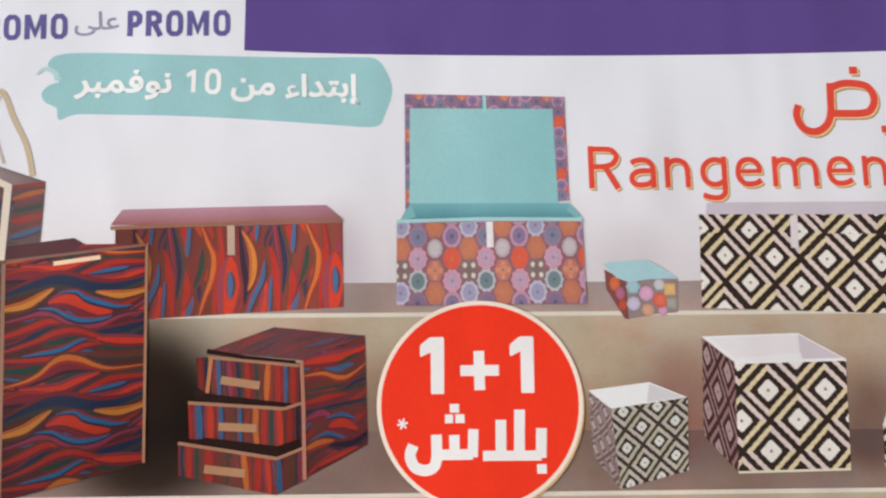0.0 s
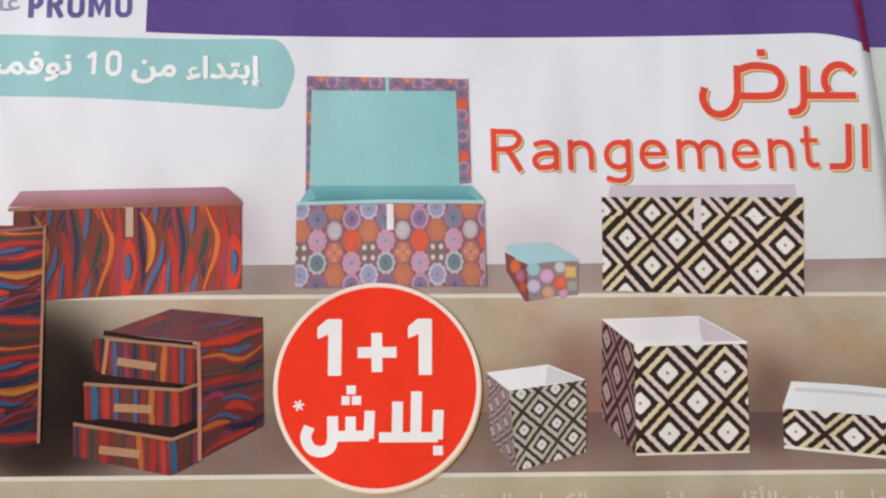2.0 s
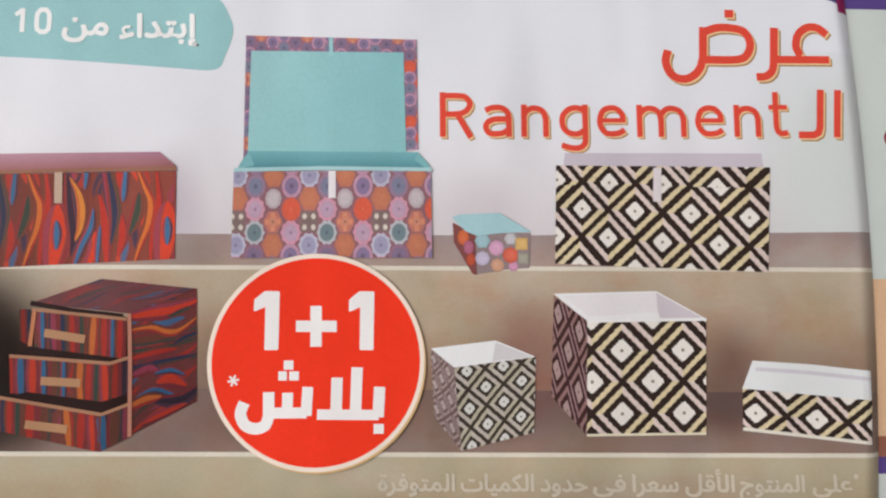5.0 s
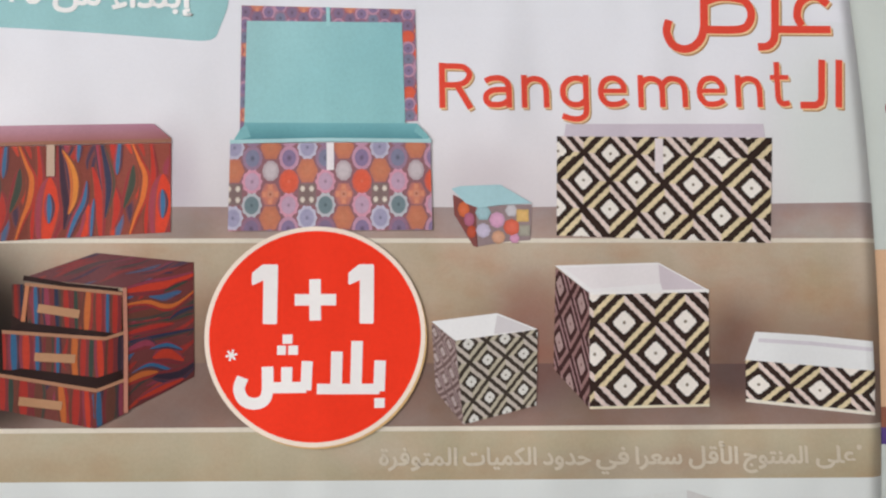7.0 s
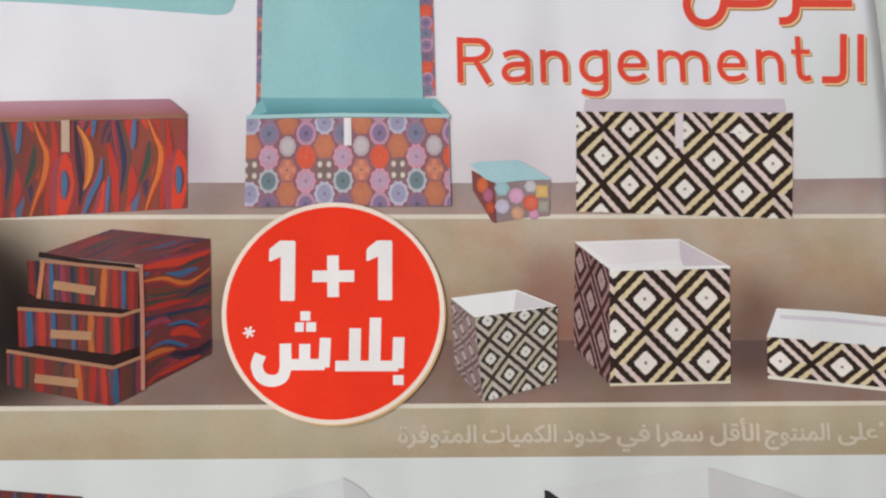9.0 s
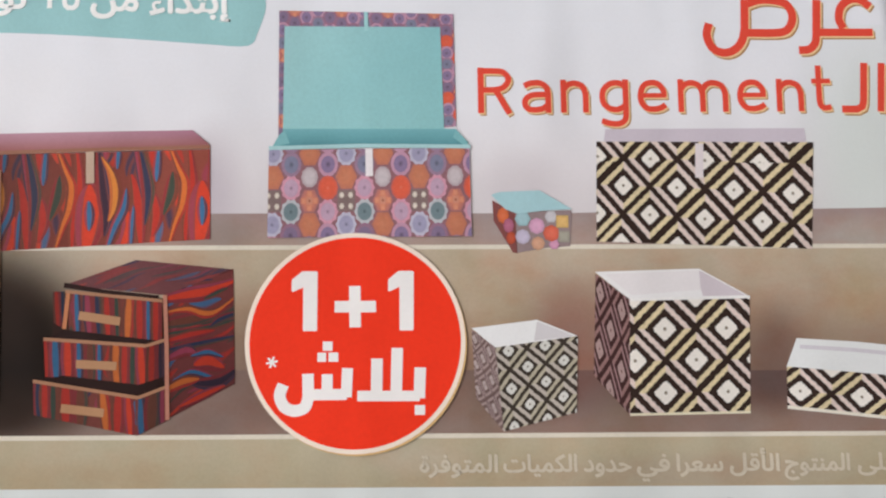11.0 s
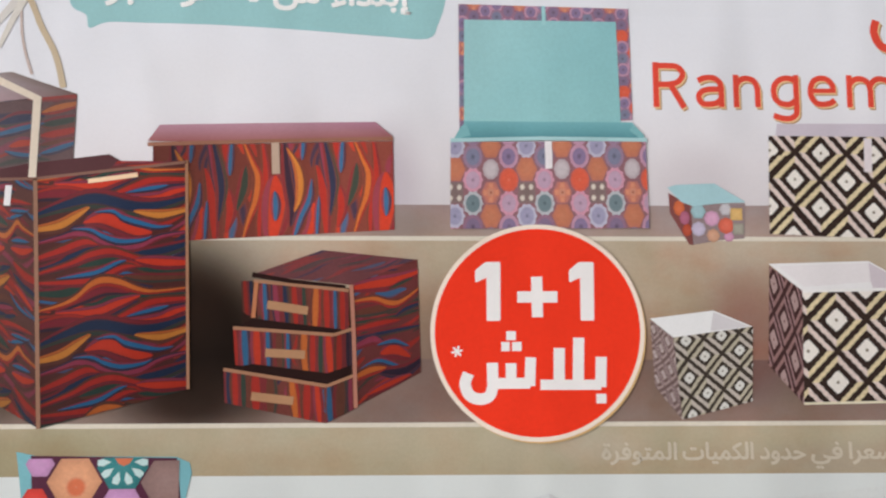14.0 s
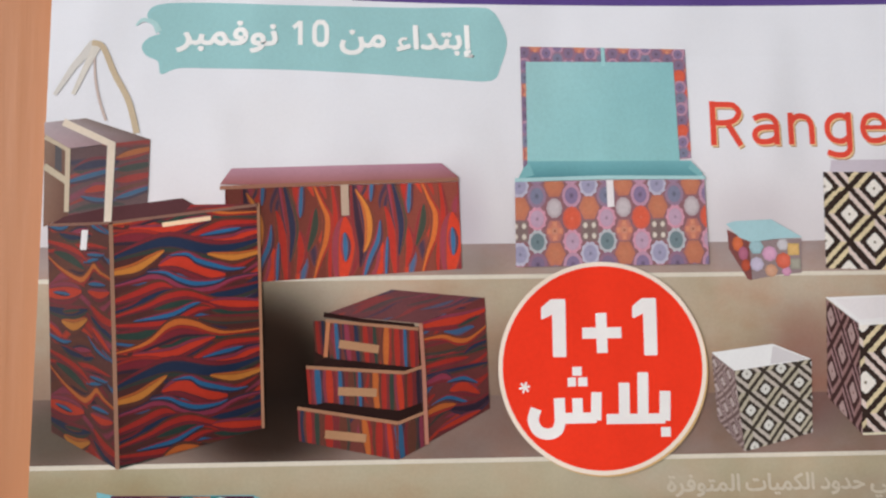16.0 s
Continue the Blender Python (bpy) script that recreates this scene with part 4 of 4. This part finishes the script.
graded("chest_lid", striped, 4, [(-47.3, 33.7), (-47.4, 37.2), (-28.5, 37.6), (-25.4, 35)], [(156, 96, 94), (184, 142, 158), (168, 120, 140), (150, 94, 96)], "faded rose lid")
line("lid_edge", (150, 104, 86), striped, 5, [(-68.2, 33.2), (-47.3, 34), (-25.4, 34.6)], 0.7)
line("tab", (190, 164, 146), striped, 5.5, [(-46.1, 33.7), (-45.9, 28.1)], 1.4)

# ---- drawer unit picture ----
drawers = picture("printed_drawer_unit", "three-drawer fabric unit with bright waves, printed")
# Printed shade within the unit: one dark shape behind the drawer fronts.
flat("unit_inside_shade", (44, 26, 22), drawers, 1.5, [(-51.5, 9.2), (-32.5, 8), (-32, -12.3), (-36.7, -14.5), (-51.6, -10)])
UNIT_MARKS_UPPER = ((((-0.12, 0.020), (0.31, 0.070), (0.65, 0.110), (1.12, 0.111)), 0.047, 1),
        (((0.56, 0.159), (0.91, 0.145)), 0.019, 5),
        (((-0.12, 0.224), (0.37, 0.287), (0.76, 0.331)), 0.038, 8),
        (((-0.12, 0.299), (0.54, 0.405), (1.12, 0.454)), 0.021, 5),
        (((-0.12, 0.369), (0.36, 0.411), (0.71, 0.462)), 0.028, 0),
        (((0.63, 0.416), (0.80, 0.390), (1.12, 0.401)), 0.024, 3),
        (((-0.12, 0.438), (0.36, 0.496), (1.12, 0.603)), 0.021, 3))
UNIT_MARKS_LOWER = ((((-0.12, 0.522), (0.28, 0.520), (0.48, 0.620)), 0.033, 6),
        (((0.39, 0.669), (0.61, 0.692), (0.85, 0.817)), 0.057, 1),
        (((0.35, 0.586), (0.61, 0.619), (0.83, 0.721)), 0.021, 4),
        (((0.08, 0.715), (0.34, 0.714), (0.60, 0.818), (0.89, 0.964)), 0.021, 4),
        (((0.34, 0.809), (0.77, 0.915), (1.12, 0.868)), 0.043, 9),
        (((0.16, 0.952), (0.50, 0.957), (0.85, 0.971)), 0.028, 1),
        (((-0.12, 0.767), (0.21, 0.763), (0.47, 0.806)), 0.033, 7),
        (((-0.12, 0.132), (0.30, 0.184), (0.55, 0.279), (0.76, 0.306), (1.12, 0.230)), 0.028, 7))
UNIT_MARKS = UNIT_MARKS_UPPER + UNIT_MARKS_LOWER
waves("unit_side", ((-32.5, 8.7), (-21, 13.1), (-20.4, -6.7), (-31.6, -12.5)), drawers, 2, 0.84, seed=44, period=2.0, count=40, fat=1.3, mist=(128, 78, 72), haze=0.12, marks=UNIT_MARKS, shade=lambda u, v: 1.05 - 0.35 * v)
waves("unit_top", ((-49.8, 10.4), (-37.7, 14.7), (-21, 13), (-32.7, 8.6)), drawers, 2, 0.84, seed=46, period=0.9, count=18, fat=1.9, mist=(128, 88, 96), haze=0.5)
line("lid_gap", (40, 20, 18), drawers, 3.4, [(-49.8, 10.4), (-42.7, 9.2), (-33.7, 8.3)], 0.9, 0.5)
# stripes down each drawer front: where across it, half width, colour, lean
DRAWER_STRIPES = (
    ((0.3, 0.2, 0, 0), (0.75, 0.2, 3, 0)),
    ((0.10, 0.03, 4, -0.03), (0.22, 0.04, 6, 0), (0.32, 0.035, 3, 0), (0.42, 0.04, 0, 0), (0.52, 0.03, 5, 0), (0.64, 0.045, 7, -0.05), (0.76, 0.045, 0, 0), (0.85, 0.025, 4, 0), (0.93, 0.04, 0, 0)),
    ((0.0, 0.05, 0, 0), (0.11, 0.045, 4, 0), (0.23, 0.05, 1, 0), (0.34, 0.03, 4, 0), (0.45, 0.04, 8, 0), (0.54, 0.025, 4, 0), (0.71, 0.05, 7, 0.02), (0.79, 0.04, 0, 0), (0.87, 0.035, 5, 0), (0.96, 0.045, 1, 0.05)),
    ((0.3, 0.2, 0, 0), (0.75, 0.15, 9, 0)),
    ((0.05, 0.04, 3, 0), (0.11, 0.04, 0, 0), (0.19, 0.035, 5, 0), (0.31, 0.06, 0, 0), (0.45, 0.05, 8, 0), (0.68, 0.045, 7, 0.07), (0.81, 0.05, 0, 0), (0.92, 0.035, 1, 0.06)),
    ((0.1, 0.15, 4, 0.2), (0.5, 0.2, 8, 0), (0.85, 0.1, 6, 0)))
for k, (tl, tr, br, bl) in enumerate((
        ((-51.7, 9.3), (-49.5, 9.3), (-48.9, 2.6), (-51.3, 3.9)), ((-49.5, 9.3), (-33, 7.6), (-32.9, 0.5), (-48.7, 2.5)),
        ((-52.9, 1.2), (-35.6, -0.1), (-35.6, -7.1), (-52.4, -5.2)), ((-35.6, -0.1), (-32.4, 0.9), (-32.1, -5.9), (-35.6, -7.1)),
        ((-54.4, -5.9), (-36.7, -8.9), (-36.8, -15.3), (-54.1, -11.6)), ((-36.7, -8.9), (-32, -7.1), (-31.8, -12.8), (-36.8, -15.3)))):
    stripes = tuple((((-0.3, v - 0.5 * lean), (0.5, v), (1.3, v + 0.5 * lean)), half, index) for v, half, index, lean in DRAWER_STRIPES[k])
    waves("drawer_front", (tl, tr, br, bl), drawers, 3, 0.86 if k not in (0, 3, 5) else 0.74, True, seed=51 + k, period=2.0, count=20, fat=1.4, bend=0.02, mist=(132, 84, 72), haze=0.16, marks=stripes, ground=(124, 62, 56))
    if k not in (0, 2, 4):
        line("drawer_rim", TAN, drawers, 5, [tl, tr], 0.55)
    if k in (2, 4):
        line("drawer_rim", TAN, drawers, 5, [tl, tr], 0.6)
for hl, hr in (((-47.1, 5.2), (-40.1, 4.1)), ((-47.3, -3.1), (-40.5, -3.5)), ((-49.6, -10.5), (-42.4, -11.4))):
    line("drawer_grip", (172, 130, 98), drawers, 5.2, [hl, hr], 1.45)
for pts in ([(-52.2, 1.4), (-49.5, 2.8), (-33.1, 0.7), (-37.3, 0.3)], [(-53.2, -5.7), (-49.4, -5), (-36.7, -6.7), (-32.2, -5.3), (-33.8, -7.8), (-37.5, -8.4)]):
    flat("drawer_gap", (38, 20, 18), drawers, 4.6, pts)
line("drawer_stile", (186, 120, 84), drawers, 4.8, [(-49, 9.2), (-49.5, 2.9)], 0.7)
line("seam", (178, 122, 104), drawers, 5.4, [(-32.6, 8.6), (-32.1, -0.4), (-31.7, -12.7)], 0.7)

# ---- open hexagon chest picture ----
chest = picture("printed_hexagon_chest", "open chest with turquoise lining and hexagon rosettes, printed")
hexagons(((-13.6, 59.5), (17.7, 59.2), (18.1, 38.5), (-13.5, 35.7)), chest, 2, 15, 10, (0.04, 0.062), ink((160, 88, 106), 0.4), 3, table=((3, 1, 6, 9, 7), (6, 3, 1, 6, 9), (9, 7, 3, 1, 6), (3, 6, 9, 7, 3)))
graded("lid_lining", chest, 4, [(-12.6, 56.6), (15.3, 56.7), (15.9, 37.9), (-12.7, 37.6)], [(158, 202, 206), (140, 192, 198), (142, 194, 198), (152, 200, 204)], "turquoise lid lining")
line("lid_ribbon", (158, 204, 208), chest, 4.4, [(1.9, 59.4), (2, 55.9)], 0.7)
graded("chest_inside", chest, 4.8, [(-12.6, 37.9), (18, 38), (20, 35.1), (-13.7, 34.5)], [(118, 176, 184), (120, 178, 186), (92, 146, 156), (84, 138, 148)], "deep turquoise inside")
for side in ([(-13.4, 36.7), (-12.4, 37.7), (-11.5, 35.3), (-14.6, 34.5)], [(18, 38), (20.3, 35.5), (19.7, 34.8), (17.5, 36.5)]):
    flat("chest_inside_edge", (126, 180, 186), chest, 5.0, side)
hexagons(((-15.1, 34.1), (20.4, 34.6), (20.7, 18.7), (-15.2, 18.5)), chest, 5, 11.08, 3.72, (0.05, 0.143), ink((146, 104, 112), 0.3), 0)
line("chest_rim", (168, 206, 210), chest, 6.5, [(-15.1, 34.4), (1.2, 34.9), (20.6, 34.8)], 0.7)
line("tab", (232, 226, 230), chest, 6.8, [(2.5, 34.4), (2.6, 29.4)], 1.3)

# ---- small hexagon box picture ----
small = picture("printed_small_box", "small turquoise lidded box with rosettes, printed")
flat("box_side", (128, 76, 74), small, 2, [(24.4, 25.1), (28.5, 22.9), (28.8, 15.6), (28, 15.8), (24.6, 21.5)], label="dull red side")
flat("box_front", (146, 128, 130), small, 2, [(28.5, 23.1), (38.6, 23.3), (38.3, 16.9), (34, 16.6), (28.7, 15.7)], label="grey-brown front between the rosettes")
for c, p, r, n in (((158, 190, 198), (29.8, 21.8), 1.35, 6), ((212, 162, 192), (32.3, 20.5), 1.35, 8), ((214, 106, 86), (34.9, 19.2), 1.4, 8), ((196, 186, 208), (29.8, 18.6), 1.25, 8), ((206, 158, 132), (32.5, 17.4), 1.15, 8),
                   ((212, 174, 112), (36.9, 21.3), 1.45, 4), ((160, 156, 144), (37.2, 18.6), 1.3, 4), ((194, 190, 196), (34.9, 22.2), 1.1, 6), ((206, 150, 180), (35.4, 17.2), 0.9, 6)):
    rosette("rosette", small, 2.8, lambda q: q[:2], *p, r, r, c, "plain", n, (28.4, 15.4, 38.6, 23.3))
for c, p, r in (((208, 108, 72), (26.3, 22.4), 1.0), ((176, 104, 130), (27.3, 20.6), 0.9), ((186, 84, 62), (27.7, 18.4), 0.8)):
    rosette("rosette", small, 2.8, lambda q: q[:2], *p, r, r * 1.35, c, "plain", 8, (0, 0, 60, 60))
flat("box_lid", (164, 200, 208), small, 4.5, [(24.2, 26.1), (25.8, 26.6), (32.9, 26.9), (38.7, 23.5), (34, 23.3), (28.9, 22.7), (26.7, 23.5)], amount=0.1, label="pale turquoise lid")

# ---- long lozenge box picture ----
CREAM, WHITE_INK, BLACK, DOT = ink((214, 198, 162), 0.34), ink((230, 224, 218), 0.14), ink((52, 39, 35), 0.4), ink((140, 130, 116), 0.2)
BW = (BLACK, CREAM, WHITE_INK, DOT, ink((216, 198, 192), 0.3))
long_box = picture("printed_lozenge_box", "long white box with black lozenges, printed")
flat("box_lid", (200, 190, 202), long_box, 2, [(45.1, 38.1), (81.8, 38.4), (82.1, 35.7), (44.7, 35.6)], amount=0.08, label="pale lilac lid")
LONG = ((43.4, 35.8), (83.4, 35.8), (82.3, 16.3), (43, 17.7))
diamonds("lozenge", LONG, long_box, 2.4, BW, (0.2435, 0.565), (0.118, 0.437), (0.2, 1.0), rings=(0.86, 0.62, 0.37), bow=0.11, lean=0.065)
diamonds("lozenge", LONG, long_box, 2.4, BW, (0.2435, 0.565), (0.242, 0.17), (0.0, 0.2), rings=(0.86, 0.62, 0.37), bow=0.11, lean=0.065)
line("tab", (220, 210, 214), long_box, 4, [(62.2, 35.5), (62, 29.2)], 1.5)

# ---- open lozenge cube picture ----
cube = picture("printed_lozenge_cube", "open white cube with black lozenges, printed")
flat("cube_inside", (230, 228, 230), cube, 2, [(42.6, 12.3), (61.4, 12.8), (70.5, 7.8), (48.7, 7.3)], amount=0.06, label="white inside")
flat("cube_inside_wall", (204, 194, 202), cube, 2.4, [(61.4, 12.5), (69.7, 8), (62, 7.9), (61.6, 9.2)], amount=0.06, label="pale lilac inside wall")
flat("cube_inside_back", (226, 221, 224), cube, 2.3, [(44.4, 11.9), (61.4, 12.5), (61.6, 9), (49.1, 8.1)], amount=0.06)
diamonds("lozenge", ((48.7, 7.5), (70.4, 7.7), (69.8, -12.7), (48.3, -12.9)), cube, 3, BW, (0.514, 0.55), (0.552, 0.537))
SIDE = (ink((66, 42, 42), 0.3), ink((146, 112, 110), 0.3), ink((168, 142, 140), 0.25), ink((100, 72, 70), 0.2), ink((150, 118, 120), 0.3))
diamonds("lozenge", ((42.7, 11.9), (48.7, 7.4), (48.3, -12.9), (42, -5.9)), cube, 3, SIDE, (0.62, 0.55), (0.45, 0.42))
line("cube_foot", (222, 214, 190), cube, 4, [(48.3, -12.8), (69.8, -12.6)], 0.45)
line("cube_rim", (232, 230, 230), cube, 4.2, [(48.7, 7.3), (70.5, 7.7)], 0.5)

# ---- small lozenge cube picture ----
SMALL_BW = (ink((62, 54, 48), 0.3), ink((176, 168, 150), 0.25), ink((206, 204, 200), 0.15), ink((120, 116, 104), 0.2), ink((182, 172, 164), 0.25))
mini = picture("printed_small_cube", "small open white cube with black lozenges, printed")
flat("cube_inside", (230, 230, 232), mini, 2, [(20.5, 2.5), (32.1, 3.9), (39.3, 1), (24.7, -1)], amount=0.06, label="white inside")
flat("cube_inside_wall", (206, 202, 206), mini, 2.4, [(32.1, 3.6), (38.8, 1), (31.5, 0.2)], amount=0.06)
diamonds("lozenge", ((24.7, -0.9), (39.3, 1), (38.8, -12.3), (26, -15.4)), mini, 3, SMALL_BW, (0.45, 0.46), (0.15, 0.06), rings=(0.86, 0.58, 0.36), teeth=5)
diamonds("lozenge", ((20.5, 2.3), (24.7, -0.9), (26, -15.4), (21.2, -9.6)), mini, 3, (ink((112, 92, 90), 0.3), ink((160, 140, 138), 0.25), ink((176, 160, 158), 0.2), ink((130, 110, 110), 0.2), ink((164, 144, 144), 0.25)), (0.6, 0.36), (0.4, 0.3))

# ---- tray picture ----
tray = picture("printed_tray", "low white tray with black lozenges, printed")
flat("tray_inside", (222, 224, 226), tray, 2, [(78.7, 0.3), (89.5, -0.4), (100.6, -1.6), (100.6, -7), (76.6, -4.8)], amount=0.06, label="white inside")
line("tray_inside_edge", (204, 200, 208), tray, 2.5, [(79.2, -1.2), (89.4, -1.9), (100.5, -3.1)], 0.7)
diamonds("lozenge", ((76.7, -4.7), (100.7, -6.9), (100.2, -14.2), (76.5, -11.6)), tray, 3, BW, (0.47, 1.35), (0.10, 0.60))
line("tray_foot", (224, 218, 206), tray, 4, [(76.5, -11.8), (100.2, -14.5)], 0.6)

# ---- offer badge ----
badge = picture("offer_badge", "round red offer badge with a white ring, printed")
C0 = (0.3, 0.2)
polys("badge_edge", ink((214, 176, 124), 0.1), badge, 7, [disc(C0[0] + 0.35, C0[1] - 0.4, 19.0, 72)])
polys("badge_ring", ink((244, 224, 210), 0.06), badge, 7.5, [disc(*C0, 19.1, 72)], "cream ring")
polys("badge_face", ink((250, 58, 34), 0.1), badge, 8, [disc(*C0, 18.3, 72)], "bright red disc")
BADGE_INK = ink((240, 236, 236), 0.04)
for x, y in ((-10.5, 2.2), (6.25, 2.2)):
    polys("one", BADGE_INK, badge, 8.6, [[(x + 1.65, y + 7.6), (x + 1.65, y + 10.4), (x + 1.35, y + 10.3), (x - 0.25, y + 9.0), (x - 0.35, y + 8.6), (x - 0.35, y + 6.9), (x - 0.1, y + 6.8)],
          [(x + 1.65, y + 0.2), (x + 1.8, y), (x + 3.95, y), (x + 4.1, y + 0.2), (x + 4.15, y + 10.2), (x + 3.95, y + 10.4), (x + 1.65, y + 10.4)]], "white numeral one", 0.01)
strokes("plus", [([(-3.4, 6.4), (3.8, 6.4)], 2.0, 0), ([(0.1, 10), (0.2, 2.8)], 2.0, 0)], badge, 8.6, BADGE_INK)
FREE = [([(-12.1, -6.9), (-12.7, -8.8), (-11.9, -10.7), (-10.1, -11.4), (-8.4, -10.8), (-7.8, -9.1)], 2.0, 1), ([(-7.8, -9.4), (-7.9, -5.1)], 2.0, 0), ([(-7.9, -8.7), (-1.2, -8.7)], 1.9, 0), ([(-4.6, -9.1), (-4.6, -5.2)], 1.9, 0), ([(-1.3, -9.2), (-1.1, -4.2)], 1.9, 0),
        ([(0.6, -9), (11.4, -9.1)], 1.8, 0), ([(3.9, -9.4), (4, -2.6)], 2.0, 0), ([(7.3, -9.2), (7.5, -0.8)], 2.0, 0), ([(11.3, -9.5), (11.5, -4.2)], 2.0, 0),
        ([(10.5, -11.5), (12.3, -11.5)], 1.7, 0), ([(-6.3, -2.3), (-4.8, -2.3)], 1.6, 0), ([(-4.4, -2.3), (-2.7, -2.3)], 1.6, 0), ([(-5.4, -0.4), (-3.7, -0.4)], 1.6, 0)]
free_word = new("free_word")
free_word.parent = leaflet
for piece, lines in (("letter", FREE[:5]), ("letter", FREE[5:9]), ("letter_dot", FREE[9:10]), ("letter_dot", FREE[10:11]), ("letter_dot", FREE[11:12]), ("letter_dot", FREE[12:13])):
    strokes(piece, lines, free_word, 8.6, BADGE_INK)
star = (-14.1, -3.1)
strokes("badge_star", [([(star[0] - 1.0 * math.cos(a), star[1] - 1.0 * math.sin(a)), (star[0] + 1.0 * math.cos(a), star[1] + 1.0 * math.sin(a))], 0.38, 0) for a in (0.2, 1.25, 2.3)], badge, 8.6, BADGE_INK)

# ---- lower part of the page ----
pouch = picture("printed_pouch", "turquoise-edged pouch with large hexagons, printed")
flat("pouch_edge", (120, 176, 186), pouch, 2, [(-88.5, -19.4), (-85, -20.2), (-62, -20.6), (-59.8, -21.6), (-59.4, -23.3), (-60.3, -27.2), (-60.8, -38.3), (-86.3, -37.7), (-87.5, -26.8)])
flat("pouch_ground", (84, 42, 62), pouch, 2.5, [(-86.1, -20.1), (-61.9, -20.8), (-61.2, -27.2), (-61.6, -37.9), (-85.2, -37.4)])
for c, p, r in (((196, 146, 190), (-84.5, -21.5), 2.6), ((222, 160, 124), (-78.8, -24.5), 4.9), ((58, 128, 132), (-70.9, -22.2), 4.6), ((150, 122, 118), (-63.6, -24.8), 4.6), ((200, 150, 196), (-70.9, -29.2), 4.4), ((216, 70, 62), (-85.2, -27.6), 2.6), ((216, 120, 80), (-78.6, -32.4), 4.6), ((70, 120, 140), (-63.7, -32.6), 4.4)):
    rosette("hexagon", pouch, 3, lambda q: q[:2], *p, r * 0.86, r * 0.84, c, "plain", 6, (-95, -60, -61.5, -20.6))
for k in range(6):
    a = math.pi * (1.02 + 0.96 * k / 5)
    flat("petal", (192, 216, 216), pouch, 3.5 + 0.03 * k, [(-70.9 + r * math.cos(a + t), -21.2 + 0.95 * r * math.sin(a + t)) for r, t in ((1.9, 0.0), (3.3, -0.2), (4.2, -0.12), (4.2, 0.12), (3.3, 0.2))])
flat("petal_heart", (206, 116, 84), pouch, 3.8, [(-72.2, -20.7), (-71.6, -21.6), (-70.7, -22.0), (-69.8, -21.6), (-69.2, -20.7)])
rosette("hexagon_heart", pouch, 3.6, lambda q: q[:2], -78.5, -25.4, 1.7, 1.7, (214, 116, 82), "glow", 10, (-95, -60, -60, -20), (218, 150, 116))
flat("pouch_corner", (58, 54, 62), pouch, 1.5, [(-87.8, -24.5), (-86.2, -24.7), (-86.6, -27.5), (-87.4, -27.5)])

low_box = picture("printed_striped_box", "striped box lower on the page, printed")
waves("box_front", ((-57.3, -28.5), (-41.2, -30.1), (-40.6, -37.7), (-56.9, -37.4)), low_box, 2, 0.9, True, seed=71, period=0.6, count=14, fat=1.6)
grey_box = picture("printed_white_box", "white open box in pale grey tones, printed")
flat("box_inside", (206, 210, 212), grey_box, 2, [(-11.8, -31.2), (2, -27.8), (4.9, -29.5), (7.2, -31.8), (7.9, -38.9), (-12.8, -38.4)], amount=0.08)
flat("box_inside_wall", (196, 198, 200), grey_box, 2.4, [(2, -27.8), (4.9, -29.5), (7.2, -31.8), (2.2, -32.2)], amount=0.08)
big_box = picture("printed_white_chest", "large white open box with black pattern, printed")
flat("box_inside", (210, 214, 214), big_box, 2, [(36.5, -30.5), (50.8, -28.6), (65.3, -27.2), (82.7, -32.9), (82.3, -40.6), (36.3, -39.5)], amount=0.08)
flat("box_inside_wall", (196, 196, 196), big_box, 2.4, [(65.2, -27.2), (82.7, -32.9), (82.3, -40.6), (65.1, -40.2)], amount=0.08)
flat("box_pattern", (50, 46, 54), big_box, 2.8, [(36.4, -30.5), (37.2, -30.7), (39.5, -32.4), (41.7, -39.6), (36.4, -39.5)])

# ---- opposite page ----
sheet("peach_print", ink((222, 184, 150), 0.1), leaflet, 1, fold, lambda y: 180.0, 15.2, -13.5, 40, 8, "peach printed panel", fold_at="left")
sheet("brown_print", ink((150, 98, 80), 0.14), leaflet, 1, fold, lambda y: 180.0, -13.5, -17.2, 40, 2, "brown printed strip", fold_at="left")
sheet("purple_rule", PURPLE, leaflet, 1, fold, lambda y: 290.0, -17.2, -20.2, 40, 2, "purple printed rule", fold_at="left")
polys("red_dot", ink((140, 60, 70), 0.1), leaflet, 1, [disc(108.5, 42.0, 2.0, 20)])
